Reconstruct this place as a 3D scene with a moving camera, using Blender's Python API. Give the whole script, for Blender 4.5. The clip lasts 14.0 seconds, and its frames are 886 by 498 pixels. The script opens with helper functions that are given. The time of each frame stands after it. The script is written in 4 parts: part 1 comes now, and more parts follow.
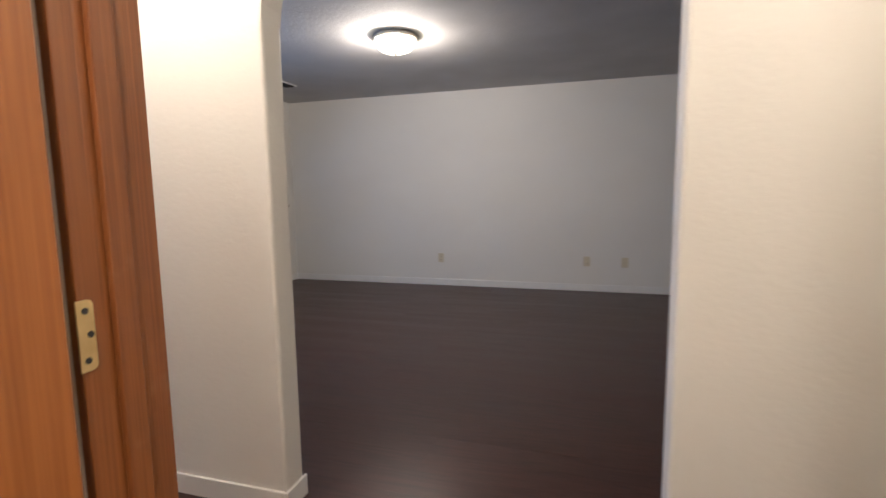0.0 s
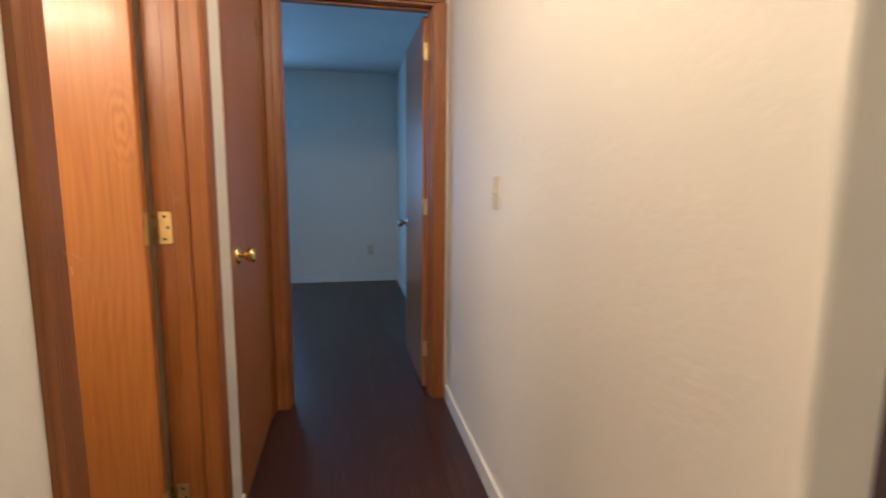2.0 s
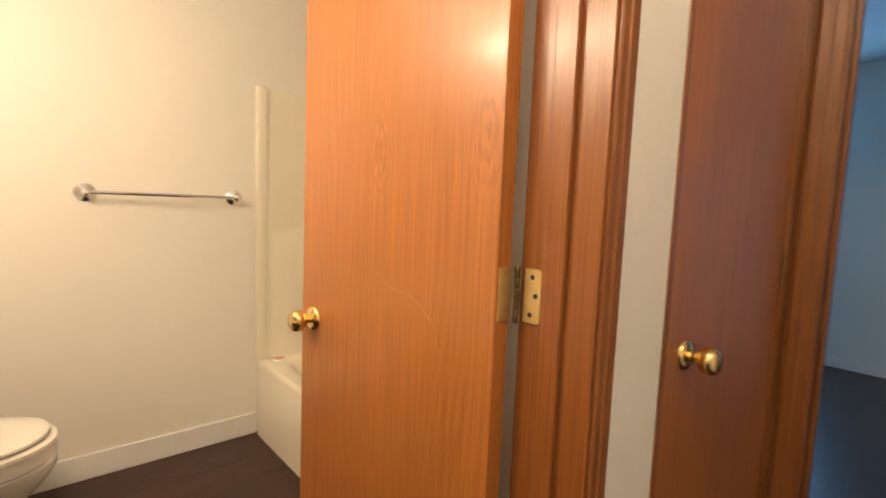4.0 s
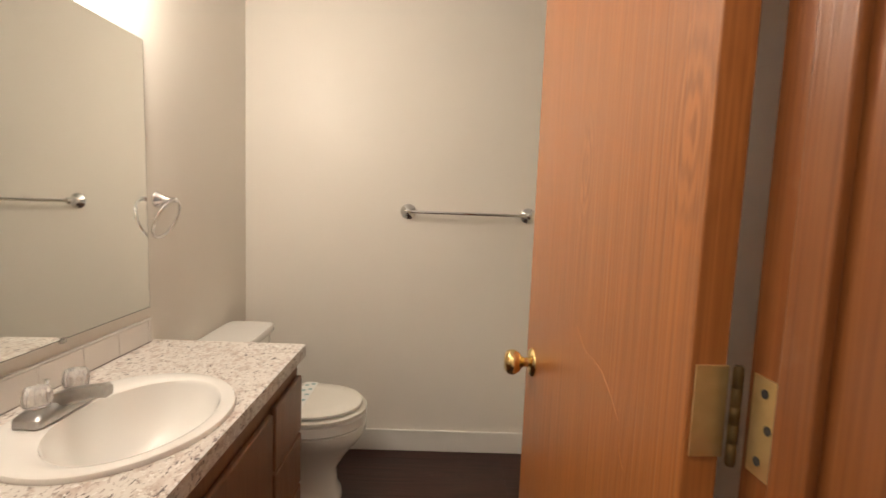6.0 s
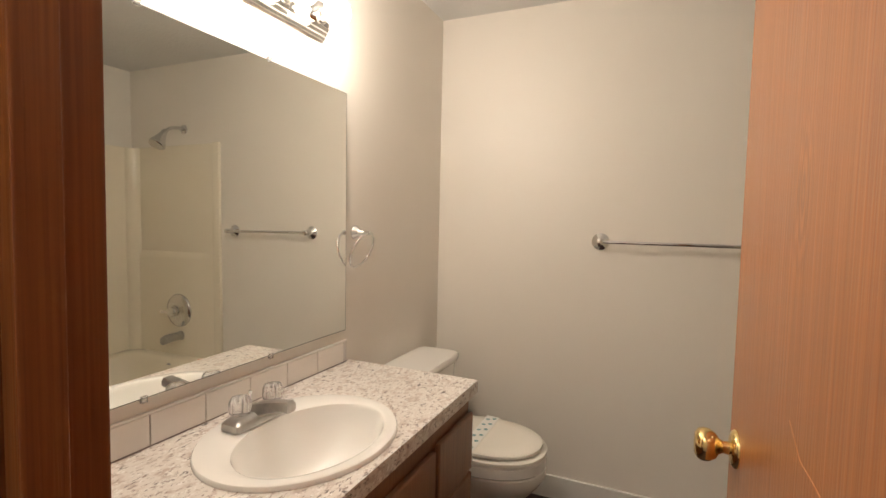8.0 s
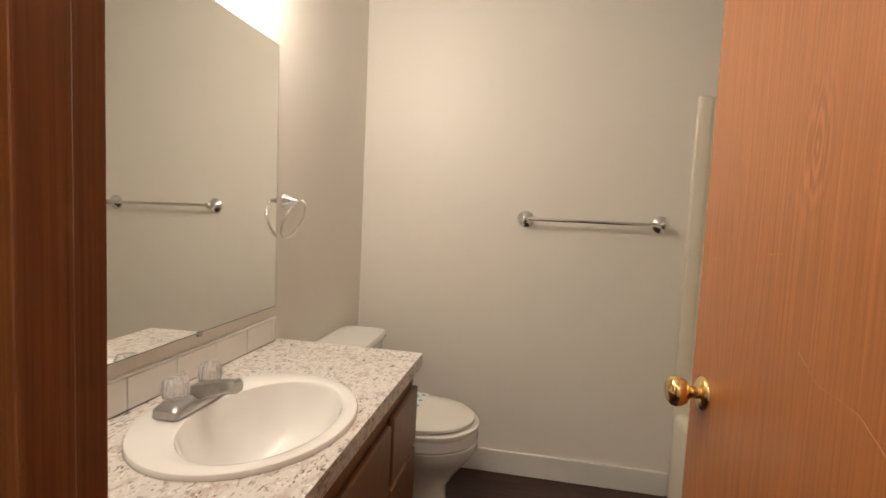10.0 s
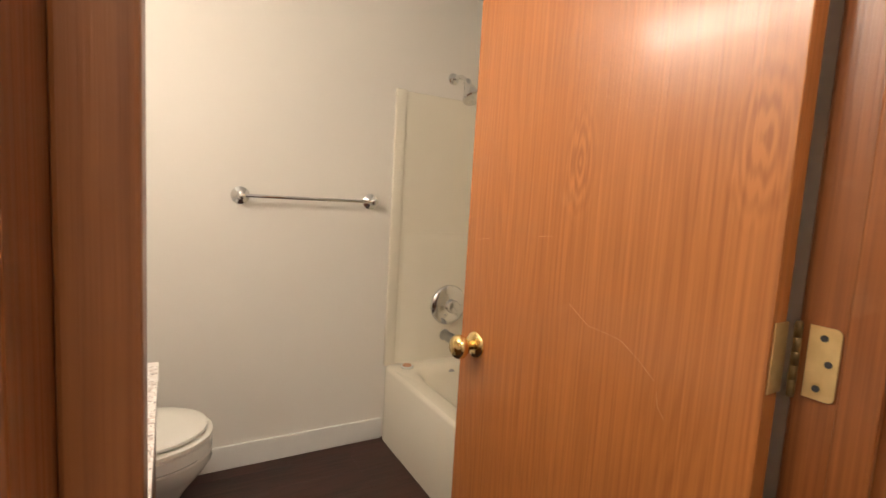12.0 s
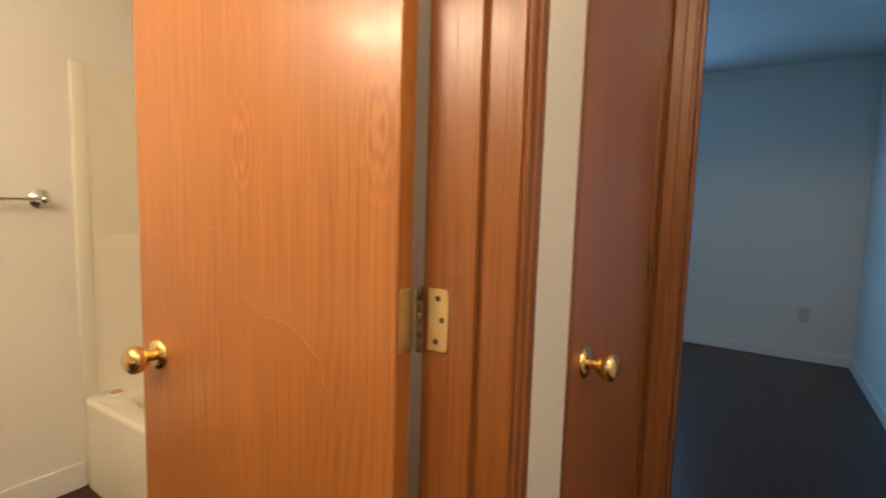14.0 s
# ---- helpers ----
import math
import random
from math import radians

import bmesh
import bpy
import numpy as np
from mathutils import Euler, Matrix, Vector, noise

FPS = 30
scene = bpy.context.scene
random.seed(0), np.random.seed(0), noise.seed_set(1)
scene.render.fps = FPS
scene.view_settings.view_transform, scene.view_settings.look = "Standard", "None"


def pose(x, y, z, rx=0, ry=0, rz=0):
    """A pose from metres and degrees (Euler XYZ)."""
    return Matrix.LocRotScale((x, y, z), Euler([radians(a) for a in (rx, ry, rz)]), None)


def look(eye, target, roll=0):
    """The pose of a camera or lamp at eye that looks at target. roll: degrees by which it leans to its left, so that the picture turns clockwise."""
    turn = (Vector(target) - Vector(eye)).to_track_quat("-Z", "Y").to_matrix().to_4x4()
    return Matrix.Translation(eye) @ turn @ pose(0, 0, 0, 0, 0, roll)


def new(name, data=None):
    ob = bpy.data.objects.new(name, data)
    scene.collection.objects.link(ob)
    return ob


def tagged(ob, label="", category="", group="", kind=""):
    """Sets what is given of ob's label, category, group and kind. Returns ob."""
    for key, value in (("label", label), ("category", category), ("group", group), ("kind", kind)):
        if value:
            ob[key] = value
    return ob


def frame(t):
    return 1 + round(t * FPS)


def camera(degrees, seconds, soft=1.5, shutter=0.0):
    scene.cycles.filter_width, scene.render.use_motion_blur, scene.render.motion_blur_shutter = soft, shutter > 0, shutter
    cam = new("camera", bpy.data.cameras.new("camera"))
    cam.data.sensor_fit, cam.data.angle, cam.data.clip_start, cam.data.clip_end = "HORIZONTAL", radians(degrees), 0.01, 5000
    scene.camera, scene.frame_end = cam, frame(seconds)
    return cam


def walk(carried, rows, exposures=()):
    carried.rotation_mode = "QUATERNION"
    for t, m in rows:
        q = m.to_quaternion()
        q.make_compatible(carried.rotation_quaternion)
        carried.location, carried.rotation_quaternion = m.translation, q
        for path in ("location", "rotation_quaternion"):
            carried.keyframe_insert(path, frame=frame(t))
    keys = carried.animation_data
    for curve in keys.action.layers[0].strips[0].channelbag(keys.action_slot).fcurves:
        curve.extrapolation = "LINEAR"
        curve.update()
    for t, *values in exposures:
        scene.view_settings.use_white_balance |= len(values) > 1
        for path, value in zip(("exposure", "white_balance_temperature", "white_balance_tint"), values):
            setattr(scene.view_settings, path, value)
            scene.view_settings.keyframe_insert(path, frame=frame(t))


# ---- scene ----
cam = camera(85.2, 14.0, shutter=0.35)
PATH = [
    (0, (0.404, -0.633, 1.199), (-0.163, 1.271, 0.965), -0.8),
    (0.2, (0.353, -0.482, 1.195), (-0.365, 1.371, 0.975), -0.5),
    (0.5, (0.183, -0.228, 1.176), (-0.76, 1.524, 0.975), -0.0),
    (1, (0.074, 0.013, 1.177), (-1.277, 1.473, 0.964), 0.4),
    (1.5, (-0.044, 0.219, 1.17), (-1.782, 1.168, 0.888), 1.6),
    (2, (-0.229, 0.307, 1.172), (-2.172, 0.697, 0.903), 0.5),
    (2.5, (-0.456, 0.322, 1.189), (-2.435, 0.174, 0.938), 0.1),
    (3, (-0.698, 0.309, 1.189), (-2.556, -0.391, 0.953), 0.3),
    (3.5, (-0.897, 0.303, 1.184), (-2.517, -0.853, 0.986), 1.5),
    (5.8, (-1.358, 0.23, 1.227), (-1.52, -1.753, 1.029), 2.1),
    (6, (-1.379, 0.216, 1.231), (-1.415, -1.774, 1.036), 2.2),
    (6.5, (-1.403, 0.143, 1.23), (-1.131, -1.832, 1.065), 1.8),
    (7, (-1.439, 0.1, 1.245), (-0.823, -1.797, 1.101), 0.9),
    (7.2, (-1.467, 0.091, 1.252), (-0.727, -1.762, 1.113), 0.4),
    (9.3, (-1.469, 0.11, 1.254), (-0.642, -1.709, 1.156), 1.6),
    (9.5, (-1.418, 0.104, 1.239), (-0.705, -1.761, 1.123), 1.9),
    (10, (-1.286, 0.11, 1.19), (-0.923, -1.851, 1.039), 2.7),
    (10.5, (-1.164, 0.114, 1.204), (-1.192, -1.876, 1.01), 2.4),
    (11, (-1.085, 0.094, 1.217), (-1.523, -1.847, 1.016), 2.6),
    (11.5, (-1.014, 0.085, 1.221), (-1.786, -1.749, 1.026), 3.1),
    (12, (-0.996, 0.075, 1.214), (-1.985, -1.651, 1.006), 3.4),
    (12.5, (-0.998, 0.073, 1.213), (-2.147, -1.549, 0.994), 3.1),
    (13, (-1.022, 0.093, 1.211), (-2.344, -1.392, 0.995), 2.6),
    (13.5, (-1.066, 0.132, 1.207), (-2.575, -1.165, 1.003), 2.2),
    (14, (-1.115, 0.181, 1.209), (-2.789, -0.897, 1.019), 1.7),
]
EXPOSURES = [(0.0, 0.24, 6100, 10), (0.5, 0.3, 6000, 10), (1.0, 0.25, 6700, 10), (1.5, 0.3, 7000, 10), (2.5, 0.42, 7600, 10), (3.5, 0.46, 8000, 8), (6.0, -0.28, 6400, 8), (9.5, -0.42, 6400, 8),
             (10.5, -0.41, 6300, 8), (11.0, -0.33, 6300, 8), (11.5, -0.17, 6350, 8), (12.5, 0.10, 6350, 8), (13.5, 0.12, 6700, 8), (14.0, 0.2, 7900, 8)]
walk(cam, [(t, look(eye, target, roll)) for t, eye, target, roll in PATH], EXPOSURES)

# ---- world and light ----
world = bpy.data.worlds.new("dusk_sky")
world.use_nodes = True
scene.world = world
wn = world.node_tree.nodes
sky = wn.new("ShaderNodeTexSky")
sky.sky_type, sky.sun_disc, sky.sun_elevation, sky.sun_rotation = "NISHITA", False, radians(12), radians(200)
tint = wn.new("ShaderNodeMix")
tint.data_type, tint.blend_type = "RGBA", "MULTIPLY"
tint.inputs["Factor"].default_value, tint.inputs["B"].default_value = 1.0, (0.055, 0.18, 0.46, 1)
world.node_tree.links.new(sky.outputs[0], tint.inputs["A"])
world.node_tree.links.new(tint.outputs["Result"], wn["Background"].inputs[0])
wn["Background"].inputs[1].default_value = 0.15

WARM = (1.0, 0.86, 0.73)
DAY = (0.16, 0.46, 1.0)


def point_lamp(name, place, watts, radius, colour=WARM):
    data = bpy.data.lights.new(name, "POINT")
    data.energy, data.shadow_soft_size, data.color = watts, radius, colour
    ob = new(name, data)
    ob.matrix_world = pose(*place)
    return ob


def window_lamp(name, place, target, width, height, watts):
    data = bpy.data.lights.new(name, "AREA")
    data.shape, data.size, data.size_y, data.energy, data.color = "RECTANGLE", width, height, watts, DAY
    ob = new(name, data)
    ob.matrix_world = look(place, target)
    return ob


LIVING_W, HALL_W, HALL_EAST_FILL_W, BULB_W, START_W, WIN_BED_W, ADDED_WIN_W = 64, 27, 10, 6.2, 32, 34, 15
point_lamp("living_lamp_light", (-1.08, 3.10, 2.357), LIVING_W, 0.06)
point_lamp("hall_lamp_light", (-0.98, 0.31, 2.30), HALL_W, 0.10)
# fill added out of view to brighten the wall right of the arch
point_lamp("hall_east_fill_light", (1.15, 0.30, 2.30), HALL_EAST_FILL_W, 0.10)
point_lamp("start_room_light", (0.35, -1.15, 2.06), START_W, 0.10)
BULBS_Y = (-0.65, -0.80, -0.95, -1.10)
for by in BULBS_Y:
    point_lamp("vanity_bulb_light", (-0.602, by, 1.856), BULB_W, 0.032)
window_lamp("bedroom_window_light", (-6.05, -1.35, 1.42), (-5.0, -1.35, 1.30), 1.4, 1.0, WIN_BED_W)
# added blue fill for the living room, behind an invented window out of view
window_lamp("added_living_daylight", (-3.68, 2.10, 1.58), (-2.7, 2.10, 1.45), 1.3, 1.0, ADDED_WIN_W)


# ---- materials ----
def material(name, colour, rough=0.5, metal=0.0, second=None, scale=6.0, bump=0.0, bump_scale=200.0, stretch=(1, 1, 1), rough_var=0.0, **more):
    m = bpy.data.materials.new(name)
    m.use_nodes = True
    n, l = m.node_tree.nodes, m.node_tree.links
    b = n["Principled BSDF"]
    b.inputs["Roughness"].default_value, b.inputs["Metallic"].default_value = rough, metal
    b.inputs["Base Color"].default_value = (*colour, 1)
    for key, value in more.items():
        b.inputs[key.replace("_", " ")].default_value = value
    co = n.new("ShaderNodeTexCoord")
    mp = n.new("ShaderNodeMapping")
    mp.inputs["Scale"].default_value = stretch
    l.new(co.outputs["Object"], mp.inputs["Vector"])
    if second or rough_var:
        t = n.new("ShaderNodeTexNoise")
        t.inputs["Scale"].default_value, t.inputs["Detail"].default_value = scale, 6
        l.new(mp.outputs[0], t.inputs["Vector"])
        if second:
            mix = n.new("ShaderNodeMix")
            mix.data_type = "RGBA"
            mix.inputs["A"].default_value, mix.inputs["B"].default_value = (*colour, 1), (*second, 1)
            ramp = n.new("ShaderNodeMapRange")
            ramp.inputs["From Min"].default_value, ramp.inputs["From Max"].default_value = 0.32, 0.68
            l.new(t.outputs[0], ramp.inputs[0])
            l.new(ramp.outputs[0], mix.inputs["Factor"])
            l.new(mix.outputs["Result"], b.inputs["Base Color"])
        if rough_var:
            r = n.new("ShaderNodeMapRange")
            r.inputs["To Min"].default_value, r.inputs["To Max"].default_value = rough - rough_var, rough + rough_var
            l.new(t.outputs[0], r.inputs[0])
            l.new(r.outputs[0], b.inputs["Roughness"])
    if bump:
        t2 = n.new("ShaderNodeTexNoise")
        t2.inputs["Scale"].default_value, t2.inputs["Detail"].default_value = bump_scale, 3
        l.new(mp.outputs[0], t2.inputs["Vector"])
        bp = n.new("ShaderNodeBump")
        bp.inputs["Strength"].default_value, bp.inputs["Distance"].default_value = bump, 0.004
        l.new(t2.outputs[0], bp.inputs["Height"])
        l.new(bp.outputs[0], b.inputs["Normal"])
    return m


def wood(name, light, dark, rough=0.3, axis=2, ring=9.0, coat=0.25, figure=1.0, worn=0.0, knots=()):
    """Stained veneer: long grain along one axis, with broad cathedral figure, fine pores and a varnish."""
    m = bpy.data.materials.new(name)
    m.use_nodes = True
    n, l = m.node_tree.nodes, m.node_tree.links
    b = n["Principled BSDF"]
    co, info = n.new("ShaderNodeTexCoord"), n.new("ShaderNodeObjectInfo")
    shift = n.new("ShaderNodeVectorMath")
    shift.operation = "MULTIPLY_ADD"
    shift.inputs[1].default_value = (1, 1, 1)
    rnd = n.new("ShaderNodeCombineXYZ")
    mul = n.new("ShaderNodeMath")
    mul.operation = "MULTIPLY"
    mul.inputs[1].default_value = 37.0
    l.new(info.outputs["Random"], mul.inputs[0])
    for k in range(3):
        l.new(mul.outputs[0], rnd.inputs[k])
    l.new(co.outputs["Object"], shift.inputs[0])
    l.new(rnd.outputs[0], shift.inputs[2])

    def stretched(scale, along, detail):
        mp = n.new("ShaderNodeMapping")
        s = [1.0, 1.0, 1.0]
        s[axis] = along
        mp.inputs["Scale"].default_value = s
        t = n.new("ShaderNodeTexNoise")
        t.inputs["Scale"].default_value, t.inputs["Detail"].default_value = scale, detail
        l.new(shift.outputs[0], mp.inputs["Vector"])
        l.new(mp.outputs[0], t.inputs["Vector"])
        return t

    broad = stretched(4.2, 0.17, 1.2)
    wave = n.new("ShaderNodeMath")
    wave.operation = "MULTIPLY"
    wave.inputs[1].default_value = ring * 9.0
    l.new(broad.outputs[0], wave.inputs[0])
    if knots:
        # one tall nest of pointed ovals round the heart of the veneer
        heart = n.new("ShaderNodeVectorMath")
        heart.operation, heart.inputs[1].default_value = "SUBTRACT", (0.335, 0, 1.10)
        tall = n.new("ShaderNodeVectorMath")
        tall.operation, tall.inputs[1].default_value = "MULTIPLY", (1, 0, 0.12)
        reach = n.new("ShaderNodeVectorMath")
        reach.operation = "LENGTH"
        bend = n.new("ShaderNodeMath")
        bend.operation, bend.inputs[1].default_value = "MULTIPLY_ADD", 0.34
        l.new(co.outputs["Object"], heart.inputs[0])
        l.new(heart.outputs[0], tall.inputs[0])
        l.new(tall.outputs[0], reach.inputs[0])
        l.new(broad.outputs[0], bend.inputs[0])
        l.new(reach.outputs["Value"], bend.inputs[2])
        l.new(bend.outputs[0], wave.inputs[0])
        wave.inputs[1].default_value = 330.0
    pores = stretched(230.0, 0.012, 5)
    fibre = stretched(60.0, 0.035, 4)
    ragged = n.new("ShaderNodeMath")
    ragged.operation, ragged.inputs[1].default_value = "MULTIPLY_ADD", 7.0
    l.new(fibre.outputs[0], ragged.inputs[0])
    l.new(wave.outputs[0], ragged.inputs[2])
    line = n.new("ShaderNodeMath")
    line.operation = "SINE"
    l.new(ragged.outputs[0], line.inputs[0])
    patch = stretched(3.0, 0.35, 2)
    weight = n.new("ShaderNodeMapRange")
    weight.inputs["From Min"].default_value, weight.inputs["From Max"].default_value = 0.40, 0.62
    weight.inputs["To Min"].default_value = 0.35
    l.new(patch.outputs[0], weight.inputs[0])
    sine = n.new("ShaderNodeMath")
    sine.operation = "MULTIPLY"
    thin = n.new("ShaderNodeMapRange")
    thin.inputs["From Min"].default_value, thin.inputs["From Max"].default_value = -1.0, 0.1
    thin.inputs["To Min"].default_value, thin.inputs["To Max"].default_value = -1.3, 0.35
    l.new(line.outputs[0], thin.inputs[0])
    l.new(thin.outputs[0], sine.inputs[0])
    l.new(weight.outputs[0], sine.inputs[1])
    tone = stretched(5.0, 0.12, 3)
    add = n.new("ShaderNodeMath")
    add.operation = "MULTIPLY_ADD"
    add.inputs[1].default_value = 0.13 * figure
    l.new(sine.outputs[0], add.inputs[0])
    l.new(pores.outputs[0], add.inputs[2])
    add2 = n.new("ShaderNodeMath")
    add2.operation = "MULTIPLY_ADD"
    add2.inputs[1].default_value = 0.35
    l.new(tone.outputs[0], add2.inputs[0])
    l.new(add.outputs[0], add2.inputs[2])
    last = add2.outputs[0]
    for kx, kz, size in knots:
        # rings drawn out along the grain round a small knot
        off = n.new("ShaderNodeVectorMath")
        off.operation, off.inputs[1].default_value = "SUBTRACT", (kx, 0, kz)
        flat = n.new("ShaderNodeVectorMath")
        flat.operation, flat.inputs[1].default_value = "MULTIPLY", (1, 0, 0.42)
        far = n.new("ShaderNodeVectorMath")
        far.operation = "LENGTH"
        wob = n.new("ShaderNodeMath")
        wob.operation, wob.inputs[1].default_value = "MULTIPLY_ADD", 0.05
        turns = n.new("ShaderNodeMath")
        turns.operation, turns.inputs[1].default_value = "MULTIPLY", 400.0
        rings = n.new("ShaderNodeMath")
        rings.operation = "SINE"
        fade = n.new("ShaderNodeMapRange")
        fade.inputs["From Min"].default_value, fade.inputs["From Max"].default_value = 0.0, size
        fade.inputs["To Min"].default_value, fade.inputs["To Max"].default_value = 0.34, 0.0
        both = n.new("ShaderNodeMath")
        both.operation = "MULTIPLY_ADD"
        l.new(co.outputs["Object"], off.inputs[0])
        l.new(off.outputs[0], flat.inputs[0])
        l.new(flat.outputs[0], far.inputs[0])
        l.new(fibre.outputs[0], wob.inputs[0])
        l.new(far.outputs["Value"], wob.inputs[2])
        l.new(wob.outputs[0], turns.inputs[0])
        l.new(turns.outputs[0], rings.inputs[0])
        l.new(far.outputs["Value"], fade.inputs[0])
        l.new(rings.outputs[0], both.inputs[0])
        l.new(fade.outputs[0], both.inputs[1])
        l.new(last, both.inputs[2])
        last = both.outputs[0]
    fit01 = n.new("ShaderNodeMapRange")
    fit01.inputs["From Min"].default_value, fit01.inputs["From Max"].default_value = 0.42, 0.92
    l.new(last, fit01.inputs[0])
    mix = n.new("ShaderNodeMix")
    mix.data_type = "RGBA"
    mix.inputs["A"].default_value, mix.inputs["B"].default_value = (*dark, 1), (*light, 1)
    l.new(fit01.outputs[0], mix.inputs["Factor"])
    out = mix.outputs["Result"]
    if worn:
        spots = n.new("ShaderNodeTexNoise")
        spots.inputs["Scale"].default_value, spots.inputs["Detail"].default_value = 14.0, 8
        l.new(shift.outputs[0], spots.inputs["Vector"])
        edge = n.new("ShaderNodeMapRange")
        edge.inputs["From Min"].default_value, edge.inputs["From Max"].default_value = 0.66, 0.72
        edge.inputs["To Max"].default_value = worn
        l.new(spots.outputs[0], edge.inputs[0])
        mix2 = n.new("ShaderNodeMix")
        mix2.data_type = "RGBA"
        mix2.inputs["B"].default_value = (0.62, 0.40, 0.24, 1)
        l.new(edge.outputs[0], mix2.inputs["Factor"])
        l.new(out, mix2.inputs["A"])
        out = mix2.outputs["Result"]
    l.new(out, b.inputs["Base Color"])
    rr = n.new("ShaderNodeMapRange")
    rr.inputs["To Min"].default_value, rr.inputs["To Max"].default_value = rough - 0.06, rough + 0.12
    l.new(tone.outputs[0], rr.inputs[0])
    l.new(rr.outputs[0], b.inputs["Roughness"])
    b.inputs["Coat Weight"].default_value, b.inputs["Coat Roughness"].default_value = coat, 0.17
    bp = n.new("ShaderNodeBump")
    bp.inputs["Strength"].default_value, bp.inputs["Distance"].default_value = 0.4, 0.0015
    l.new(add.outputs[0], bp.inputs["Height"])
    l.new(bp.outputs[0], b.inputs["Normal"])
    return m


def glass(name, colour=(1, 1, 1), rough=0.0, clear=1.0):
    m = bpy.data.materials.new(name)
    m.use_nodes = True
    b = m.node_tree.nodes["Principled BSDF"]
    b.inputs["Base Color"].default_value = (*colour, 1)
    b.inputs["Transmission Weight"].default_value, b.inputs["Roughness"].default_value = clear, rough
    return m


def glow(name, colour, strength):
    m = bpy.data.materials.new(name)
    m.use_nodes = True
    b = m.node_tree.nodes["Principled BSDF"]
    b.inputs["Base Color"].default_value = (0.9, 0.88, 0.82, 1) if strength > 1 else (0.05, 0.08, 0.14, 1)
    b.inputs["Emission Color"].default_value, b.inputs["Emission Strength"].default_value = (*colour, 1), strength
    return m


M_WALL = material("painted_drywall", (0.76, 0.73, 0.67), 0.62, second=(0.80, 0.775, 0.715), scale=1.3, bump=0.27, bump_scale=55, stretch=(0.6, 0.6, 1))
M_BATHWALL = material("bath_paint", (0.83, 0.785, 0.715), 0.46, second=(0.855, 0.81, 0.74), scale=1.5, bump=0.10, bump_scale=60)
M_CEIL = material("ceiling_paint", (0.74, 0.73, 0.71), 0.8, second=(0.79, 0.78, 0.76), scale=2.0, bump=0.9, bump_scale=60)
# ceiling paint greyed down: the weak light above the dome is in the colour
M_CEIL_LIVING = material("dimmed_sprayed_ceiling", (0.50, 0.49, 0.48), 0.85, second=(0.57, 0.56, 0.55), scale=2.0, bump=0.9, bump_scale=60)
M_TRIM = material("white_trim_paint", (0.80, 0.78, 0.74), 0.35, second=(0.84, 0.82, 0.78), scale=8, bump=0.06, bump_scale=40)
M_DOOR = wood("oak_veneer", (0.455, 0.166, 0.044), (0.30, 0.100, 0.025), 0.31, ring=7.0, figure=0.5, coat=0.2, worn=0.03)
M_BATH_DOOR = wood("knotty_oak_veneer", (0.455, 0.166, 0.044), (0.30, 0.100, 0.025), 0.31, ring=9.0, figure=0.68, coat=0.3, worn=0.03, knots=((0.327, 1.29, 0.048), (0.035, 1.31, 0.055)))
M_CASING = wood("stained_trim", (0.29, 0.102, 0.029), (0.178, 0.054, 0.014), 0.30, ring=12.0, figure=0.4, coat=0.15, worn=0.05)
M_CASING_H = wood("stained_trim_level", (0.29, 0.102, 0.029), (0.178, 0.054, 0.014), 0.30, axis=0, ring=5.0, figure=0.5)
M_CABINET = wood("cabinet_oak", (0.28, 0.135, 0.062), (0.17, 0.075, 0.032), 0.38, ring=6.0, figure=0.7, coat=0.15)
M_PLANK = wood("dark_plank", (0.070, 0.026, 0.019), (0.027, 0.010, 0.0075), 0.31, axis=0, ring=8.0, coat=0.0, figure=0.8)
M_PLANK.node_tree.nodes["Principled BSDF"].inputs["Specular IOR Level"].default_value = 0.42
M_SUBFLOOR = material("subfloor_joint", (0.012, 0.009, 0.008), 0.8, second=(0.018, 0.013, 0.011), bump=0.2)
M_BRASS = material("polished_brass", (0.85, 0.64, 0.29), 0.15, 1.0, rough_var=0.07, scale=30)
M_DULLBRASS = material("dull_brass", (0.86, 0.66, 0.33), 0.38, 0.85, second=(0.76, 0.56, 0.26), rough_var=0.1, scale=40)
M_AGED = material("tarnished_brass", (0.26, 0.18, 0.085), 0.4, 1.0, second=(0.16, 0.11, 0.05), scale=60)
M_NICKEL = material("satin_nickel", (0.62, 0.60, 0.57), 0.24, 1.0, rough_var=0.06, scale=30)
M_CHROME = material("chrome", (0.78, 0.78, 0.78), 0.07, 1.0, rough_var=0.03, scale=20)
M_DULLCHROME = material("water_spotted_chrome", (0.42, 0.41, 0.40), 0.34, 1.0, second=(0.50, 0.49, 0.47), rough_var=0.12, scale=60)
M_DARK = material("dark_slot", (0.03, 0.027, 0.025), 0.6, second=(0.045, 0.04, 0.036), scale=40)
M_PLATE = material("ivory_plastic", (0.66, 0.59, 0.43), 0.55, second=(0.64, 0.56, 0.41), scale=20)
M_CHINA = material("white_china", (0.90, 0.885, 0.85), 0.12, second=(0.915, 0.90, 0.865), scale=3, Coat_Weight=0.4)
M_SEAT = material("cream_seat_plastic", (0.86, 0.835, 0.765), 0.22, second=(0.84, 0.815, 0.74), scale=5)
M_TUB = material("cream_fibreglass", (0.86, 0.795, 0.655), 0.17, second=(0.88, 0.82, 0.69), scale=2.5, bump=0.05, bump_scale=14)
M_TILE = material("white_glazed_tile", (0.80, 0.765, 0.72), 0.14, second=(0.84, 0.80, 0.755), scale=9)
